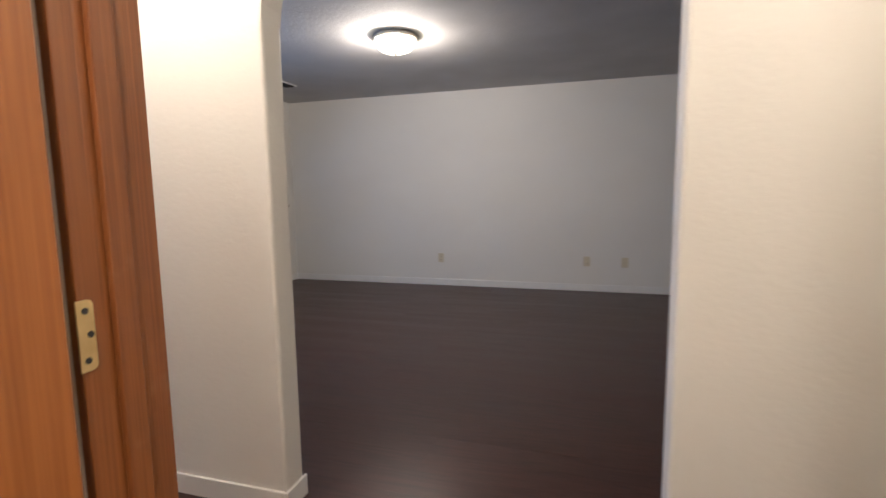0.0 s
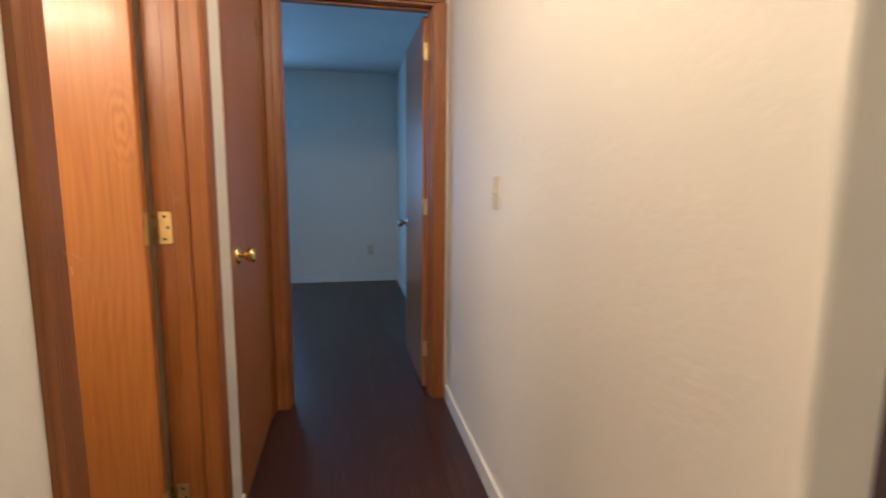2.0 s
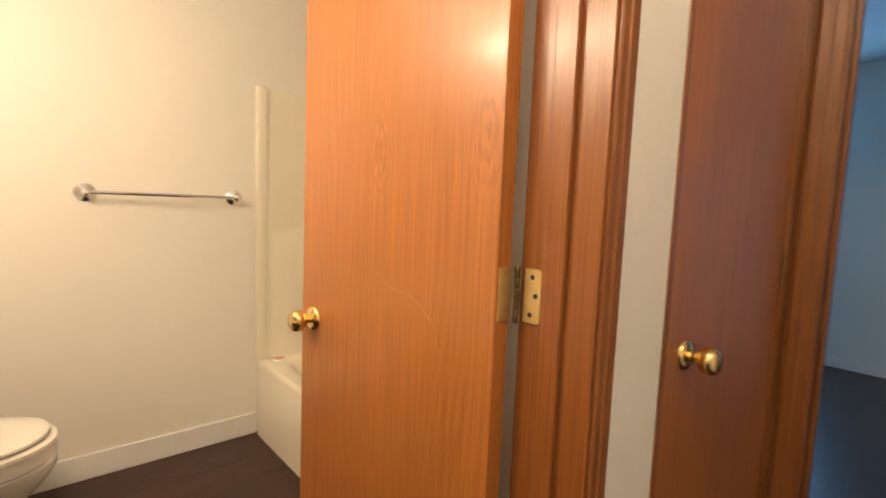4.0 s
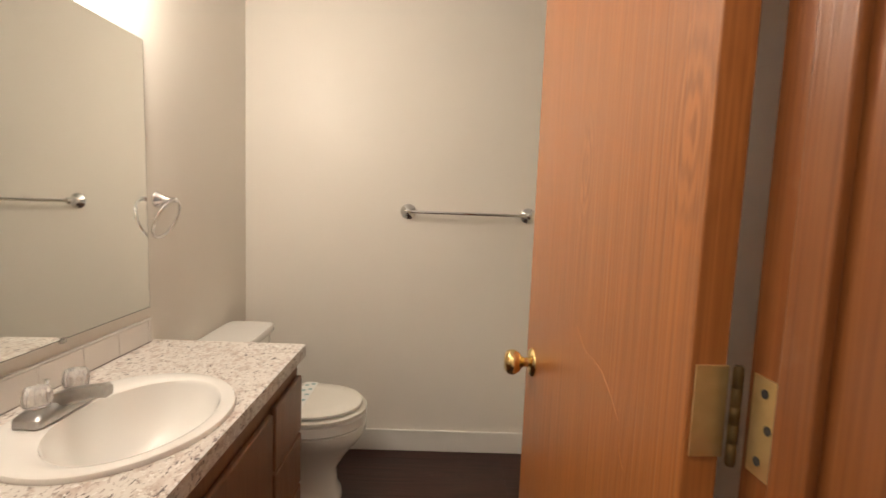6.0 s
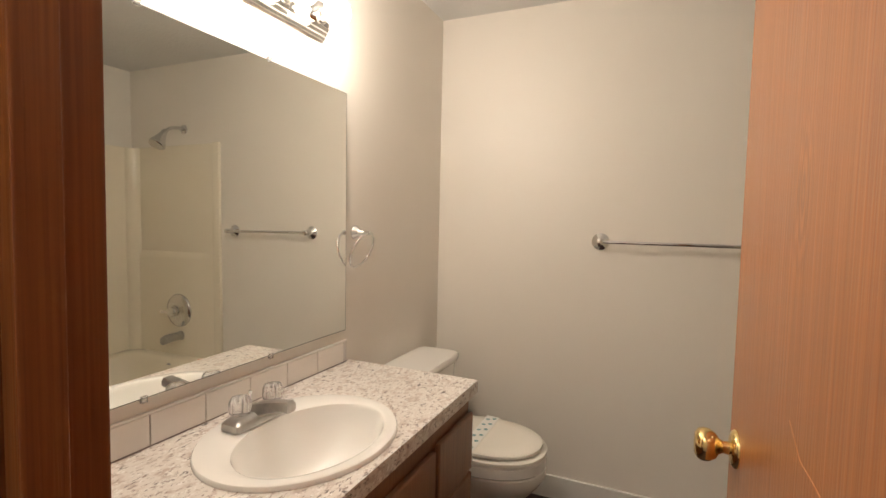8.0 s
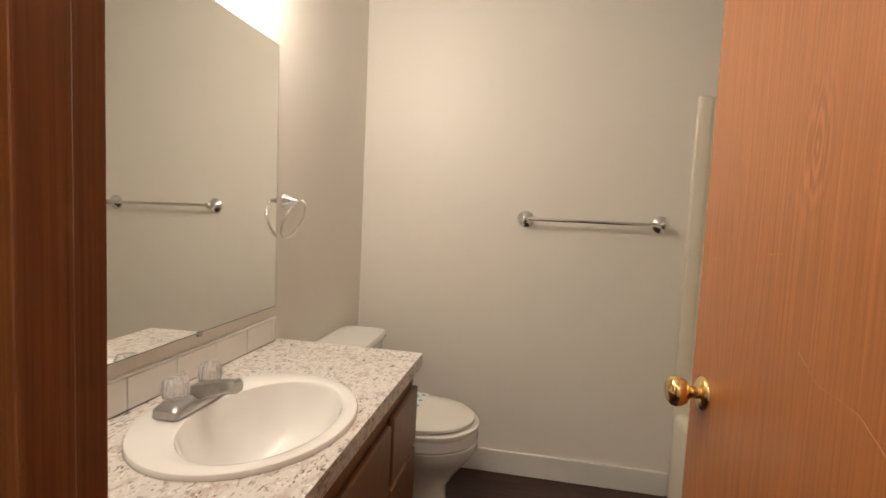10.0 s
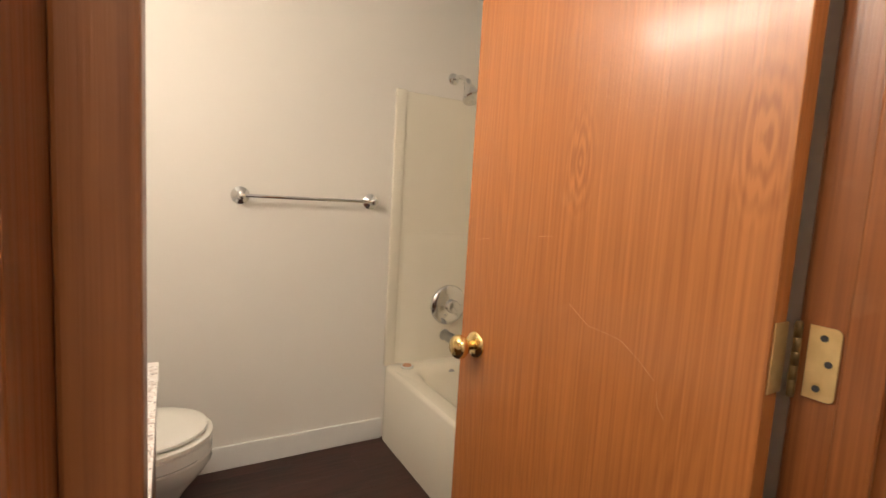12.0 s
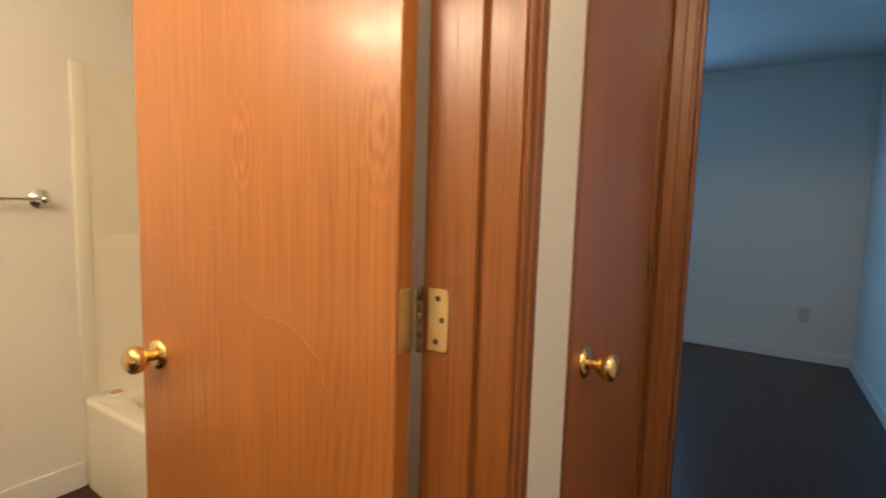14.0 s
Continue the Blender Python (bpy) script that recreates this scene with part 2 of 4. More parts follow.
M_GROUT = material("grey_grout", (0.30, 0.27, 0.25), 0.8, second=(0.38, 0.345, 0.32), scale=80, bump=0.2)
M_MIRROR = material("silvered_glass", (0.91, 0.92, 0.89), 0.004, 1.0, rough_var=0.002, scale=2)
M_MIRROR_EDGE = material("mirror_edge", (0.16, 0.18, 0.16), 0.3, second=(0.06, 0.06, 0.055), scale=60)
M_ACRYLIC = glass("clear_acrylic", (0.97, 0.96, 0.95), 0.12, 0.8)
M_RING = material("pale_brushed_ring", (0.76, 0.70, 0.60), 0.38, 0.1, second=(0.68, 0.62, 0.53), scale=40)
M_PANE = glass("window_glass")
M_BULB = glow("lit_bulb_glass", (1.0, 0.86, 0.68), 9.0)
M_DOME = glow("lit_dome_glass", (1.0, 0.86, 0.66), 5.0)
M_PAPER = material("paper_band", (0.80, 0.81, 0.78), 0.7, second=(0.76, 0.77, 0.74), scale=30)
M_PRINT = material("blue_green_print", (0.18, 0.36, 0.38), 0.7, second=(0.24, 0.42, 0.43), scale=50)
M_SOAP = material("amber_soap", (0.55, 0.24, 0.11), 0.4, second=(0.62, 0.32, 0.17), scale=60)
M_BLIND = material("white_blind", (0.78, 0.78, 0.76), 0.5, second=(0.74, 0.74, 0.72), scale=25)
M_VINYL = material("white_vinyl", (0.80, 0.80, 0.79), 0.4, second=(0.77, 0.77, 0.76), scale=15)


def laminate():
    """White laminate with small dark and grey-pink flecks."""
    m = material("granite_laminate", (0.70, 0.655, 0.61), 0.28)
    n, l = m.node_tree.nodes, m.node_tree.links
    b, co = n["Principled BSDF"], n["Texture Coordinate"]
    last = None
    base = (0.74, 0.70, 0.655, 1)
    for scale, lo, hi, colour, along in ((48, 0.50, 0.66, (0.54, 0.45, 0.40, 1), 0.6), (130, 0.56, 0.66, (0.34, 0.27, 0.24, 1), 0.5),
                                         (112, 0.62, 0.68, (0.13, 0.105, 0.10, 1), 0.42), (120, 0.58, 0.68, (0.86, 0.84, 0.81, 1), 0.8)):
        mp = n.new("ShaderNodeMapping")
        mp.inputs["Scale"].default_value, mp.inputs["Location"].default_value = (1, along, 1), (scale, 3, 7)
        mp.inputs["Rotation"].default_value = (0, 0, 0.5)
        t = n.new("ShaderNodeTexNoise")
        t.inputs["Scale"].default_value, t.inputs["Detail"].default_value, t.inputs["Distortion"].default_value = scale, 4, 0.5
        r = n.new("ShaderNodeMapRange")
        r.inputs["From Min"].default_value, r.inputs["From Max"].default_value = lo, hi
        mix = n.new("ShaderNodeMix")
        mix.data_type = "RGBA"
        mix.inputs["A"].default_value, mix.inputs["B"].default_value = base, colour
        l.new(co.outputs["Object"], mp.inputs[0])
        l.new(mp.outputs[0], t.inputs["Vector"])
        l.new(t.outputs[0], r.inputs[0])
        l.new(r.outputs[0], mix.inputs["Factor"])
        if last:
            l.new(last, mix.inputs["A"])
        last = mix.outputs["Result"]
    l.new(last, b.inputs["Base Color"])
    return m


M_COUNTER = laminate()


# ---- mesh helpers ----
def box(bm, x0, x1, y0, y1, z0, z1, bevel=0.0):
    made = bmesh.ops.create_cube(bm, size=1.0, matrix=Matrix.Translation(((x0 + x1) / 2, (y0 + y1) / 2, (z0 + z1) / 2)) @ Matrix.Diagonal((x1 - x0, y1 - y0, z1 - z0, 1)))
    if bevel:
        edges = list({e for v in made["verts"] for e in v.link_edges})
        bmesh.ops.bevel(bm, geom=edges, offset=bevel, segments=2, affect="EDGES", profile=0.5)
    return bm


def boxes(*rows, bevel=0.0):
    bm = bmesh.new()
    for row in rows:
        box(bm, *row, bevel=bevel)
    return bm


def loft(rings, closed_ends=True):
    """A skin over rings of points, each with the same count."""
    bm = bmesh.new()
    rows = [[bm.verts.new(p) for p in ring] for ring in rings]
    count = len(rows[0])
    for a, b in zip(rows, rows[1:]):
        for k in range(count):
            bm.faces.new((a[k], a[(k + 1) % count], b[(k + 1) % count], b[k]))
    if closed_ends:
        bm.faces.new(rows[0][::-1])
        bm.faces.new(rows[-1])
    bmesh.ops.recalc_face_normals(bm, faces=bm.faces)
    return bm


def oval(cx, cy, z, rx, ry, count=40, power=2.0):
    ring = []
    for k in range(count):
        a = 2 * math.pi * k / count
        c, s = math.cos(a), math.sin(a)
        ring.append((cx + rx * math.copysign(abs(c) ** (2 / power), c), cy + ry * math.copysign(abs(s) ** (2 / power), s), z))
    return ring


def lathe(profile, m=None, count=28):
    """Radius and height pairs turned round z, then moved by m."""
    bm = loft([oval(0, 0, z, max(r, 1e-4), max(r, 1e-4), count) for r, z in profile])
    if m:
        bm.transform(m)
    return bm


def tube(points, radius, count=14):
    rings = []
    pts = [Vector(p) for p in points]
    for k, p in enumerate(pts):
        way = (pts[min(k + 1, len(pts) - 1)] - pts[max(k - 1, 0)]).normalized()
        q = way.to_track_quat("Z", "Y").to_matrix()
        rings.append([tuple(p + q @ Vector((radius * math.cos(a), radius * math.sin(a), 0))) for a in (2 * math.pi * i / count for i in range(count))])
    return loft(rings)


def part(name, bm, mat, parent=None, label="", smooth=False):
    me = bpy.data.meshes.new(name)
    bm.to_mesh(me)
    bm.free()
    me.materials.append(mat)
    if smooth:
        for p in me.polygons:
            p.use_smooth = True
        me.set_sharp_from_angle(angle=radians(40))
    ob = new(name, me)
    if parent:
        ob.parent = parent
    if label:
        ob["label"] = label
    return ob


def thing(name, m, label, category, group="", kind=""):
    ob = new(name)
    ob.matrix_world = m
    ob.empty_display_size = 0.1
    return tagged(ob, label, category, group, kind)


def structure(name, bm, mat, label, category, smooth=False):
    return tagged(part(name, bm, mat, None, smooth=smooth), label, category, "", "structure")


# ---- plan ----
HALL_S, HALL_S2, HALL_SE, HALL_N, HALL_N2 = -0.070, -0.205, -0.095, 0.826, 0.94
BED_E, BED_E2, BED_W, BED_N, BED_S = -2.72, -2.835, -6.012, 0.905, -2.6
BATH_E, BATH_E2, BATH_S, BATH_S2, BATH_W = -0.486, -0.372, -2.07, -2.185, -2.70
LIV_W, LIV_N, LIV_E = -3.54, 5.292, 3.0
START_E = 1.7
CEIL_LOW, CEIL_HALL, CEIL_LIV, CEIL_BED = 2.213, 2.42, 2.44, 2.41
TOP = 2.6
DOOR_H = 2.045
BATH_O, START_O, CLOSET_O, BED_O = (-1.690, -0.945), (-0.20, 0.72), (-2.640, -1.905), (-0.012, 0.762)
ARCH = (-0.66, 0.651)


def run_x(y0, y1, spans, openings, top=TOP):
    """A wall along x with openings (x0, x1, z0, z1) through it."""
    rows, x = [], spans[0]
    for a, b, lo, hi in sorted(openings):
        rows.append((x, a, y0, y1, 0, top))
        if lo > 0:
            rows.append((a, b, y0, y1, 0, lo))
        rows.append((a, b, y0, y1, hi, top))
        x = b
    rows.append((x, spans[1], y0, y1, 0, top))
    return boxes(*rows)


def run_y(x0, x1, spans, openings, top=TOP):
    bm = run_x(x0, x1, spans, openings, top)
    bm.transform(Matrix(((0, 1, 0, 0), (1, 0, 0, 0), (0, 0, 1, 0), (0, 0, 0, 1))))
    bmesh.ops.reverse_faces(bm, faces=bm.faces)
    return bm


structure("wall_hall_south", run_x(HALL_S2, HALL_S, (BED_E, -0.30), [(*o, 0, DOOR_H + 0.02) for o in (CLOSET_O, BATH_O)]),
          M_WALL, "cream orange-peel drywall with two door openings", "wall")
structure("wall_entry_south", run_x(HALL_S2, HALL_SE, (-0.30, START_E), [(*START_O, 0, DOOR_H + 0.02)]),
          M_WALL, "cream orange-peel drywall round the entry doorway", "wall")

# the wall between hall and living room, with a round-cornered opening
bm = boxes((BED_E, ARCH[0] - 0.012, HALL_N, HALL_N2, 0, TOP), (ARCH[1] + 0.012, LIV_E, HALL_N, HALL_N2, 0, TOP), (ARCH[0] - 0.012, ARCH[1] + 0.012, HALL_N, HALL_N2, 2.10, TOP))
for side, ax in ((1, ARCH[0]), (-1, ARCH[1])):
    # soft bullnose on the two corners of the wall's end
    outline = [(ax - side * 0.012, HALL_N), (ax - side * 0.0035, HALL_N + 0.0035), (ax, HALL_N + 0.012), (ax, HALL_N2 - 0.012), (ax - side * 0.0035, HALL_N2 - 0.0035), (ax - side * 0.012, HALL_N2)]
    low, high = ([bm.verts.new((x, y, z)) for x, y in outline] for z in (0, 2.11))
    for k in range(len(outline)):
        j = (k + 1) % len(outline)
        bm.faces.new((low[k], low[j], high[j], high[k]))
    # rounded upper corner
    start, rad = 1.79, 0.31
    arc = [(ax - side * 0.004, 2.11), (ax - side * 0.004, start)]
    arc += [(ax + side * rad * (1 - math.cos(a)), start + rad * math.sin(a)) for a in (math.pi / 2 * k / 10 for k in range(11))]
    arc += [(ax + side * rad, 2.11)]
    front, back = ([bm.verts.new((x, y, z)) for x, z in arc] for y in (HALL_N + 0.001, HALL_N2 - 0.001))
    bm.faces.new(front)
    bm.faces.new(back[::-1])
    for k in range(len(arc)):
        j = (k + 1) % len(arc)
        bm.faces.new((front[k], front[j], back[j], back[k]))
bmesh.ops.recalc_face_normals(bm, faces=bm.faces)
structure("wall_hall_north", bm, M_WALL, "cream textured drywall with a round-cornered opening to the living room", "wall")
structure("wall_bedroom_east", run_y(BED_E2, BED_E, (BED_S, HALL_N2), [(*BED_O, 0, DOOR_H + 0.02)]), M_WALL, "painted drywall with the bedroom door opening", "wall")
structure("wall_bedroom_north", boxes((BED_W - 0.14, BED_E2, BED_N, BED_N + 0.12, 0, TOP)), M_WALL, "painted bedroom drywall in blue daylight", "wall")
structure("wall_bedroom_west", run_y(BED_W - 0.14, BED_W, (BED_S - 0.12, BED_N), [(-2.10, -0.56, 0.87, 1.95)]), M_WALL, "painted bedroom drywall with a window, in blue daylight", "wall")
structure("wall_bedroom_south", boxes((BED_W, BED_E, BED_S - 0.12, BED_S, 0, TOP)), M_WALL, "painted bedroom drywall", "wall")
structure("wall_living_north", boxes((LIV_W - 0.14, LIV_E + 0.12, LIV_N, LIV_N + 0.12, 0, TOP)), M_WALL, "long off-white living room drywall", "wall")
# the recess at y 1.40 to 2.80 is invented, to let the blue fill in
structure("wall_living_west", run_y(LIV_W - 0.14, LIV_W, (BED_N + 0.12, LIV_N), [(1.40, 2.80, 1.06, 2.11), (3.85, 5.06, 1.06, 2.11)]), M_WALL, "off-white drywall with a deep window recess and a second, unseen one added for blue light", "wall")
structure("wall_living_south", boxes((LIV_W, BED_E, HALL_N2 + 0.08, HALL_N2 + 0.16, 0, TOP)), M_WALL, "off-white living room drywall", "wall")
structure("wall_living_east", boxes((LIV_E, LIV_E + 0.12, HALL_N, LIV_N, 0, TOP)), M_WALL, "off-white living room drywall", "wall")
structure("wall_hall_east", boxes((START_E, START_E + 0.12, BATH_S2, HALL_N, 0, TOP)), M_WALL, "cream drywall at the hall's end", "wall")
structure("wall_bath_east", boxes((BATH_E, BATH_E2, BATH_S, HALL_S2, 0, TOP)), M_BATHWALL, "smooth cream bathroom wall with the mirror", "wall")
structure("wall_bath_south", boxes((BED_E, START_E, BATH_S2, BATH_S, 0, TOP)), M_BATHWALL, "smooth cream bathroom wall with a towel bar", "wall")
structure("wall_closet_back", boxes((BED_E, -1.89, -0.60, -0.50, 0, TOP), (-1.98, -1.89, -0.50, HALL_S2, 0, TOP)), M_BATHWALL, "smooth cream wall behind the tub", "wall")
structure("ceiling_living", boxes((LIV_W - 0.1, LIV_E, HALL_N2, LIV_N, CEIL_LIV, TOP + 0.02)), M_CEIL_LIVING, "sprayed ceiling of the living room, weak light greyed into its colour", "ceiling")
structure("ceiling_hall", boxes((BED_E, START_E, HALL_S, HALL_N, CEIL_HALL, TOP + 0.01)), M_CEIL, "white hall ceiling", "ceiling")
structure("ceiling_bath", boxes((BED_E, BATH_E, BATH_S, HALL_S2, CEIL_LOW, TOP + 0.01)), M_CEIL, "white bathroom ceiling", "ceiling")
structure("ceiling_start_room", boxes((BATH_E2, START_E, BATH_S, HALL_S2, CEIL_LOW, TOP + 0.01)), M_CEIL, "white ceiling", "ceiling")
structure("ceiling_bedroom", boxes((BED_W, BED_E2, BED_S, BED_N, CEIL_BED, TOP + 0.01)), M_CEIL, "white sprayed bedroom ceiling", "ceiling")
floor = structure("floor", boxes((BED_W - 0.1, LIV_E + 0.1, BED_S - 0.1, LIV_N + 0.1, -0.12, -0.006)), M_SUBFLOOR, "dark brown wood-look vinyl plank floor", "floor")


def skirting(name, rows, height, label):
    bm = bmesh.new()
    for x0, x1, y0, y1 in rows:
        box(bm, x0, x1, y0, y1, 0, height, bevel=0.003)
    structure(name, bm, M_TRIM, label, "baseboard")


T = 0.012
skirting("baseboard_hall", [(BED_E + 0.02, ARCH[0] - 0.004, HALL_N - T, HALL_N), (ARCH[1] + 0.004, START_E, HALL_N - T, HALL_N), (ARCH[0] - 0.002, ARCH[0] + T - 0.002, HALL_N - T, HALL_N2 + T),
                            (-1.902, -1.722, HALL_S, HALL_S + T), (-0.886, -0.305, HALL_S, HALL_S + T)], 0.083, "white painted hall baseboard")
skirting("baseboard_living", [(LIV_W, LIV_E, LIV_N - T, LIV_N), (LIV_W, LIV_W + T, 1.1, LIV_N - T)], 0.083, "white painted living room baseboard")
skirting("baseboard_bedroom", [(BED_W, BED_W + T, BED_S, BED_N - T), (BED_W, BED_E2, BED_N - T, BED_N)], 0.083, "white painted bedroom baseboard")
skirting("baseboard_bath", [(-1.92, BATH_E, BATH_S, BATH_S + T), (BATH_E - T, BATH_E, BATH_S + T, -1.32)], 0.106, "tall white painted bathroom baseboard")


# ---- door frames and doors ----
def door_frame(name, m, width, label, casing=True, stop=(0.045, 0.078), far_casing=True, d=0.115, w=0.066, w_far=0.066, stop_far=0.011):
    """Along local x from 0 to width between jamb backs; y from 0 (hall face) to -d; w, w_far: widths of the casing at 0 and at width."""
    root = thing(name, m, label, "door frame", kind="structure")
    h, j = DOOR_H, 0.018
    part("jamb", boxes((0, j, -d - 0.003, 0.003, 0, h), bevel=0.0015), M_CASING, root)
    part("jamb", boxes((width - j, width, -d - 0.003, 0.003, 0, h), bevel=0.0015), M_CASING, root)
    part("head_jamb", boxes((0, width, -d - 0.003, 0.003, h, h + j), bevel=0.0015), M_CASING_H, root)
    s0, s1 = -stop[1], -stop[0]
    part("door_stop", boxes((j, j + 0.011, s0, s1, 0, h), bevel=0.002), M_CASING, root)
    part("door_stop", boxes((width - j - stop_far, width - j, s0, s1, 0, h), bevel=0.002), M_CASING, root)
    part("door_stop", boxes((j, width - j, s0, s1, h - 0.011, h), bevel=0.002), M_CASING_H, root)
    t, r = 0.015, 0.006
    for side in ((1, -1) if far_casing else (1,)) if casing else ():
        y0 = 0.0 if side > 0 else -d
        for flip, w_c in enumerate((w, w_far)):
            prof = [(-r, 0), (-r, 0.007), (-r + w_c * 0.09, 0.010), (-r + w_c * 0.40, 0.011), (-r + w_c * 0.47, 0.014), (-r + w_c * 0.88, t), (-r + w_c, 0.011), (-r + w_c, 0)]
            ring = [((j - r - a - r) if not flip else (width - j + r + a + r), y0 + side * b) for a, b in prof]
            bm = loft([[(x, y, z) for x, y in ring] for z in (0, h + 0.012)])
            part("casing", bm, M_CASING, root)
        part("head_casing", boxes((j - w, width - j + w_far, min(y0, y0 + side * t), max(y0, y0 + side * t), h + 0.0125, h + 0.0125 + w_far), bevel=0.003), M_CASING_H, root)
    return root


def knob(m, mat, root):
    """A round door knob with its rose; local z points out of the door."""
    part("rose", lathe([(0.0, 0), (0.031, 0), (0.031, 0.003), (0.027, 0.008), (0.014, 0.011), (0.0, 0.011)], m), mat, root, smooth=True)
    part("knob", lathe([(0.0, 0.008), (0.011, 0.009), (0.010, 0.020), (0.013, 0.026), (0.021, 0.031), (0.0265, 0.040), (0.0275, 0.048), (0.025, 0.056), (0.018, 0.0615), (0.0, 0.063)], m), mat, root, smooth=True)


def hinge(z, root, pin=(-0.012, -0.038), plate=M_DULLBRASS):
    """A butt hinge at the leaf's corner: barrel, door leaf and jamb leaf with three screws."""
    h, w = 0.089, 0.034
    barrel = part("hinge_barrel", lathe([(0.0, -0.003), (0.0045, -0.003), (0.0055, 0.0), (0.0055, 0.018), (0.005, 0.0185), (0.0055, 0.019), (0.0055, 0.036), (0.005, 0.0365), (0.0055, 0.037), (0.0055, 0.053), (0.005, 0.0535),
                                   (0.0055, 0.054), (0.0055, 0.071), (0.005, 0.0715), (0.0055, 0.072), (0.0055, h), (0.004, h + 0.003), (0.0, h + 0.003)], Matrix.Translation((*pin, z - h / 2)) @ Matrix.Diagonal((0.85, 0.85, 1, 1)), 12), M_AGED, root, "tarnished hinge barrel", True)
    part("hinge_leaf", boxes((-0.0025, -0.0005, -0.036, -0.004, z - h / 2, z + h / 2), bevel=0.0006), plate, root)
    return barrel


def jamb_leaf(m, root, w=0.033):
    """The hinge plate screwed to the jamb, rounded corners, with dark screw heads; local x across, z up, y out."""
    h, r = 0.089, 0.007
    ring = [(0, -h / 2), (w - r, -h / 2)] + [(w - r + r * math.sin(a), -h / 2 + r - r * math.cos(a)) for a in (0.4, 0.8, 1.2, 1.57)]
    ring += [(w - r + r * math.cos(a), h / 2 - r + r * math.sin(a)) for a in (0, 0.4, 0.8, 1.2)] + [(w - r, h / 2), (0, h / 2)]
    bm = loft([[(x, y, z) for x, z in ring] for y in (0, 0.0022)])
    bm.transform(m)
    leaf = part("hinge_plate", bm, M_DULLBRASS, root, "brass hinge plate with three screws")
    for x, z in ((w * 0.48, 0.031), (w * 0.70, 0.001), (w * 0.42, -0.031)):
        part("screw", lathe([(0.0, 0.0), (0.0042, 0.0), (0.0042, 0.0009), (0.0015, 0.0005), (0.0, 0.0005)], m @ pose(x, 0.0022, z, -90), 10), M_DARK, leaf)


def door(name, m, width, label, hardware=M_BRASS, knob_z=0.905, backset=0.062, veneer=M_DOOR, face_knob=True, back_knob=True, swing_hinges=True):
    """Leaf along local x from the hinge edge, y from -0.035 to 0 (the hall face)."""
    root = thing(name, m, label, "door")
    part("leaf", boxes((0, width, -0.035, 0, 0.012, 2.035), bevel=0.0018), veneer, root)
    kx, kz = width - backset, knob_z
    if face_knob:
        knob(pose(kx, 0, kz, -90), hardware, root)
    if back_knob:
        knob(pose(kx, -0.035, kz, 90), hardware, root)
    part("latch_plate", boxes((width - 0.0005, width + 0.0012, -0.030, -0.005, kz - 0.028, kz + 0.028), bevel=0.0005), M_DULLBRASS, root)
    for z in (0.24, 1.045, 1.86) if swing_hinges else ():
        hinge(z, root)
    return root


bath_frame = door_frame("door_frame", pose(BATH_O[0], HALL_S, 0), BATH_O[1] - BATH_O[0], "orange-brown stained wooden frame round the bathroom door", stop=(0.050, 0.089), d=HALL_S - HALL_S2, w=0.040, w_far=0.070, stop_far=0.025)
for z in (0.24, 1.045, 1.86):
    jamb_leaf(pose(0.0182, -0.128, z, 0, 0, 90) @ Matrix.Scale(-1, 4, (0, 1, 0)), bath_frame)
start_frame = door_frame("door_frame", pose(START_O[0], HALL_SE, 0), START_O[1] - START_O[0], "dark-stained wooden frame of an open doorway", casing=False)
for z in (0.24, 1.03, 1.86):
    jamb_leaf(pose(0.0182, -0.122, z, 0, 0, 90) @ Matrix.Scale(-1, 4, (0, 1, 0)), start_frame, 0.021)
closet_frame = door_frame("door_frame", pose(CLOSET_O[0], HALL_S, 0), CLOSET_O[1] - CLOSET_O[0], "narrow stained wooden frame of the hall closet", casing=False, stop=(0.04, 0.07), d=HALL_S - HALL_S2)
part("corner_board", boxes((BED_E - CLOSET_O[0] + 0.016, 0.0, 0.0, 0.005, 0, DOOR_H + 0.018), bevel=0.0015), M_CASING, closet_frame)
bed_frame = door_frame("door_frame", pose(BED_E, BED_O[1], 0, 0, 0, -90), BED_O[1] - BED_O[0], "orange-brown stained wooden frame round the bedroom door")
for z in (0.24, 1.045, 1.86):
    jamb_leaf(pose(0.0182, -0.1095, z, 0, 0, 90) @ Matrix.Scale(-1, 4, (0, 1, 0)), bed_frame)
bath_door = door("bathroom_door", pose(-1.622, -0.217, 0, 0, 0, -88.3), 0.655, "orange oak veneer door, open inward, scratched, brass knob", knob_z=0.888, veneer=M_BATH_DOOR)
M_SCRATCH = material("scratched_varnish", (0.44, 0.18, 0.065), 0.6, second=(0.54, 0.28, 0.13), scale=90)
for line in (((0.322, 1.041), (0.300, 1.028), (0.278, 1.014), (0.240, 1.012), (0.209, 1.008), (0.175, 0.988), (0.146, 0.966)), ((0.139, 0.950), (0.136, 0.930), (0.124, 0.915)), ((0.614, 1.125), (0.590, 1.131), (0.570, 1.134)), ((0.414, 1.153), (0.379, 1.157))):
    part("scratch", tube([(x, 0.0002, z) for x, z in line], 0.00045, 6), M_SCRATCH, bath_door, "pale scratch in the varnish")
for line in (((0.756, 0.0150, 1.079), (0.752, 0.0150, 1.078), (0.748, 0.0150, 1.070)), ((0.742, 0.0150, 1.058), (0.741, 0.0150, 1.046))):
    part("scratch", tube(line, 0.0009, 6), M_SCRATCH, bath_frame, "pale scuff on the casing")
closet = door("closet_door", pose(CLOSET_O[0] + 0.021, HALL_S - 0.001, 0), CLOSET_O[1] - CLOSET_O[0] - 0.042, "closed brown oak closet door with brass knob", knob_z=0.916, backset=0.088, back_knob=False, swing_hinges=False)
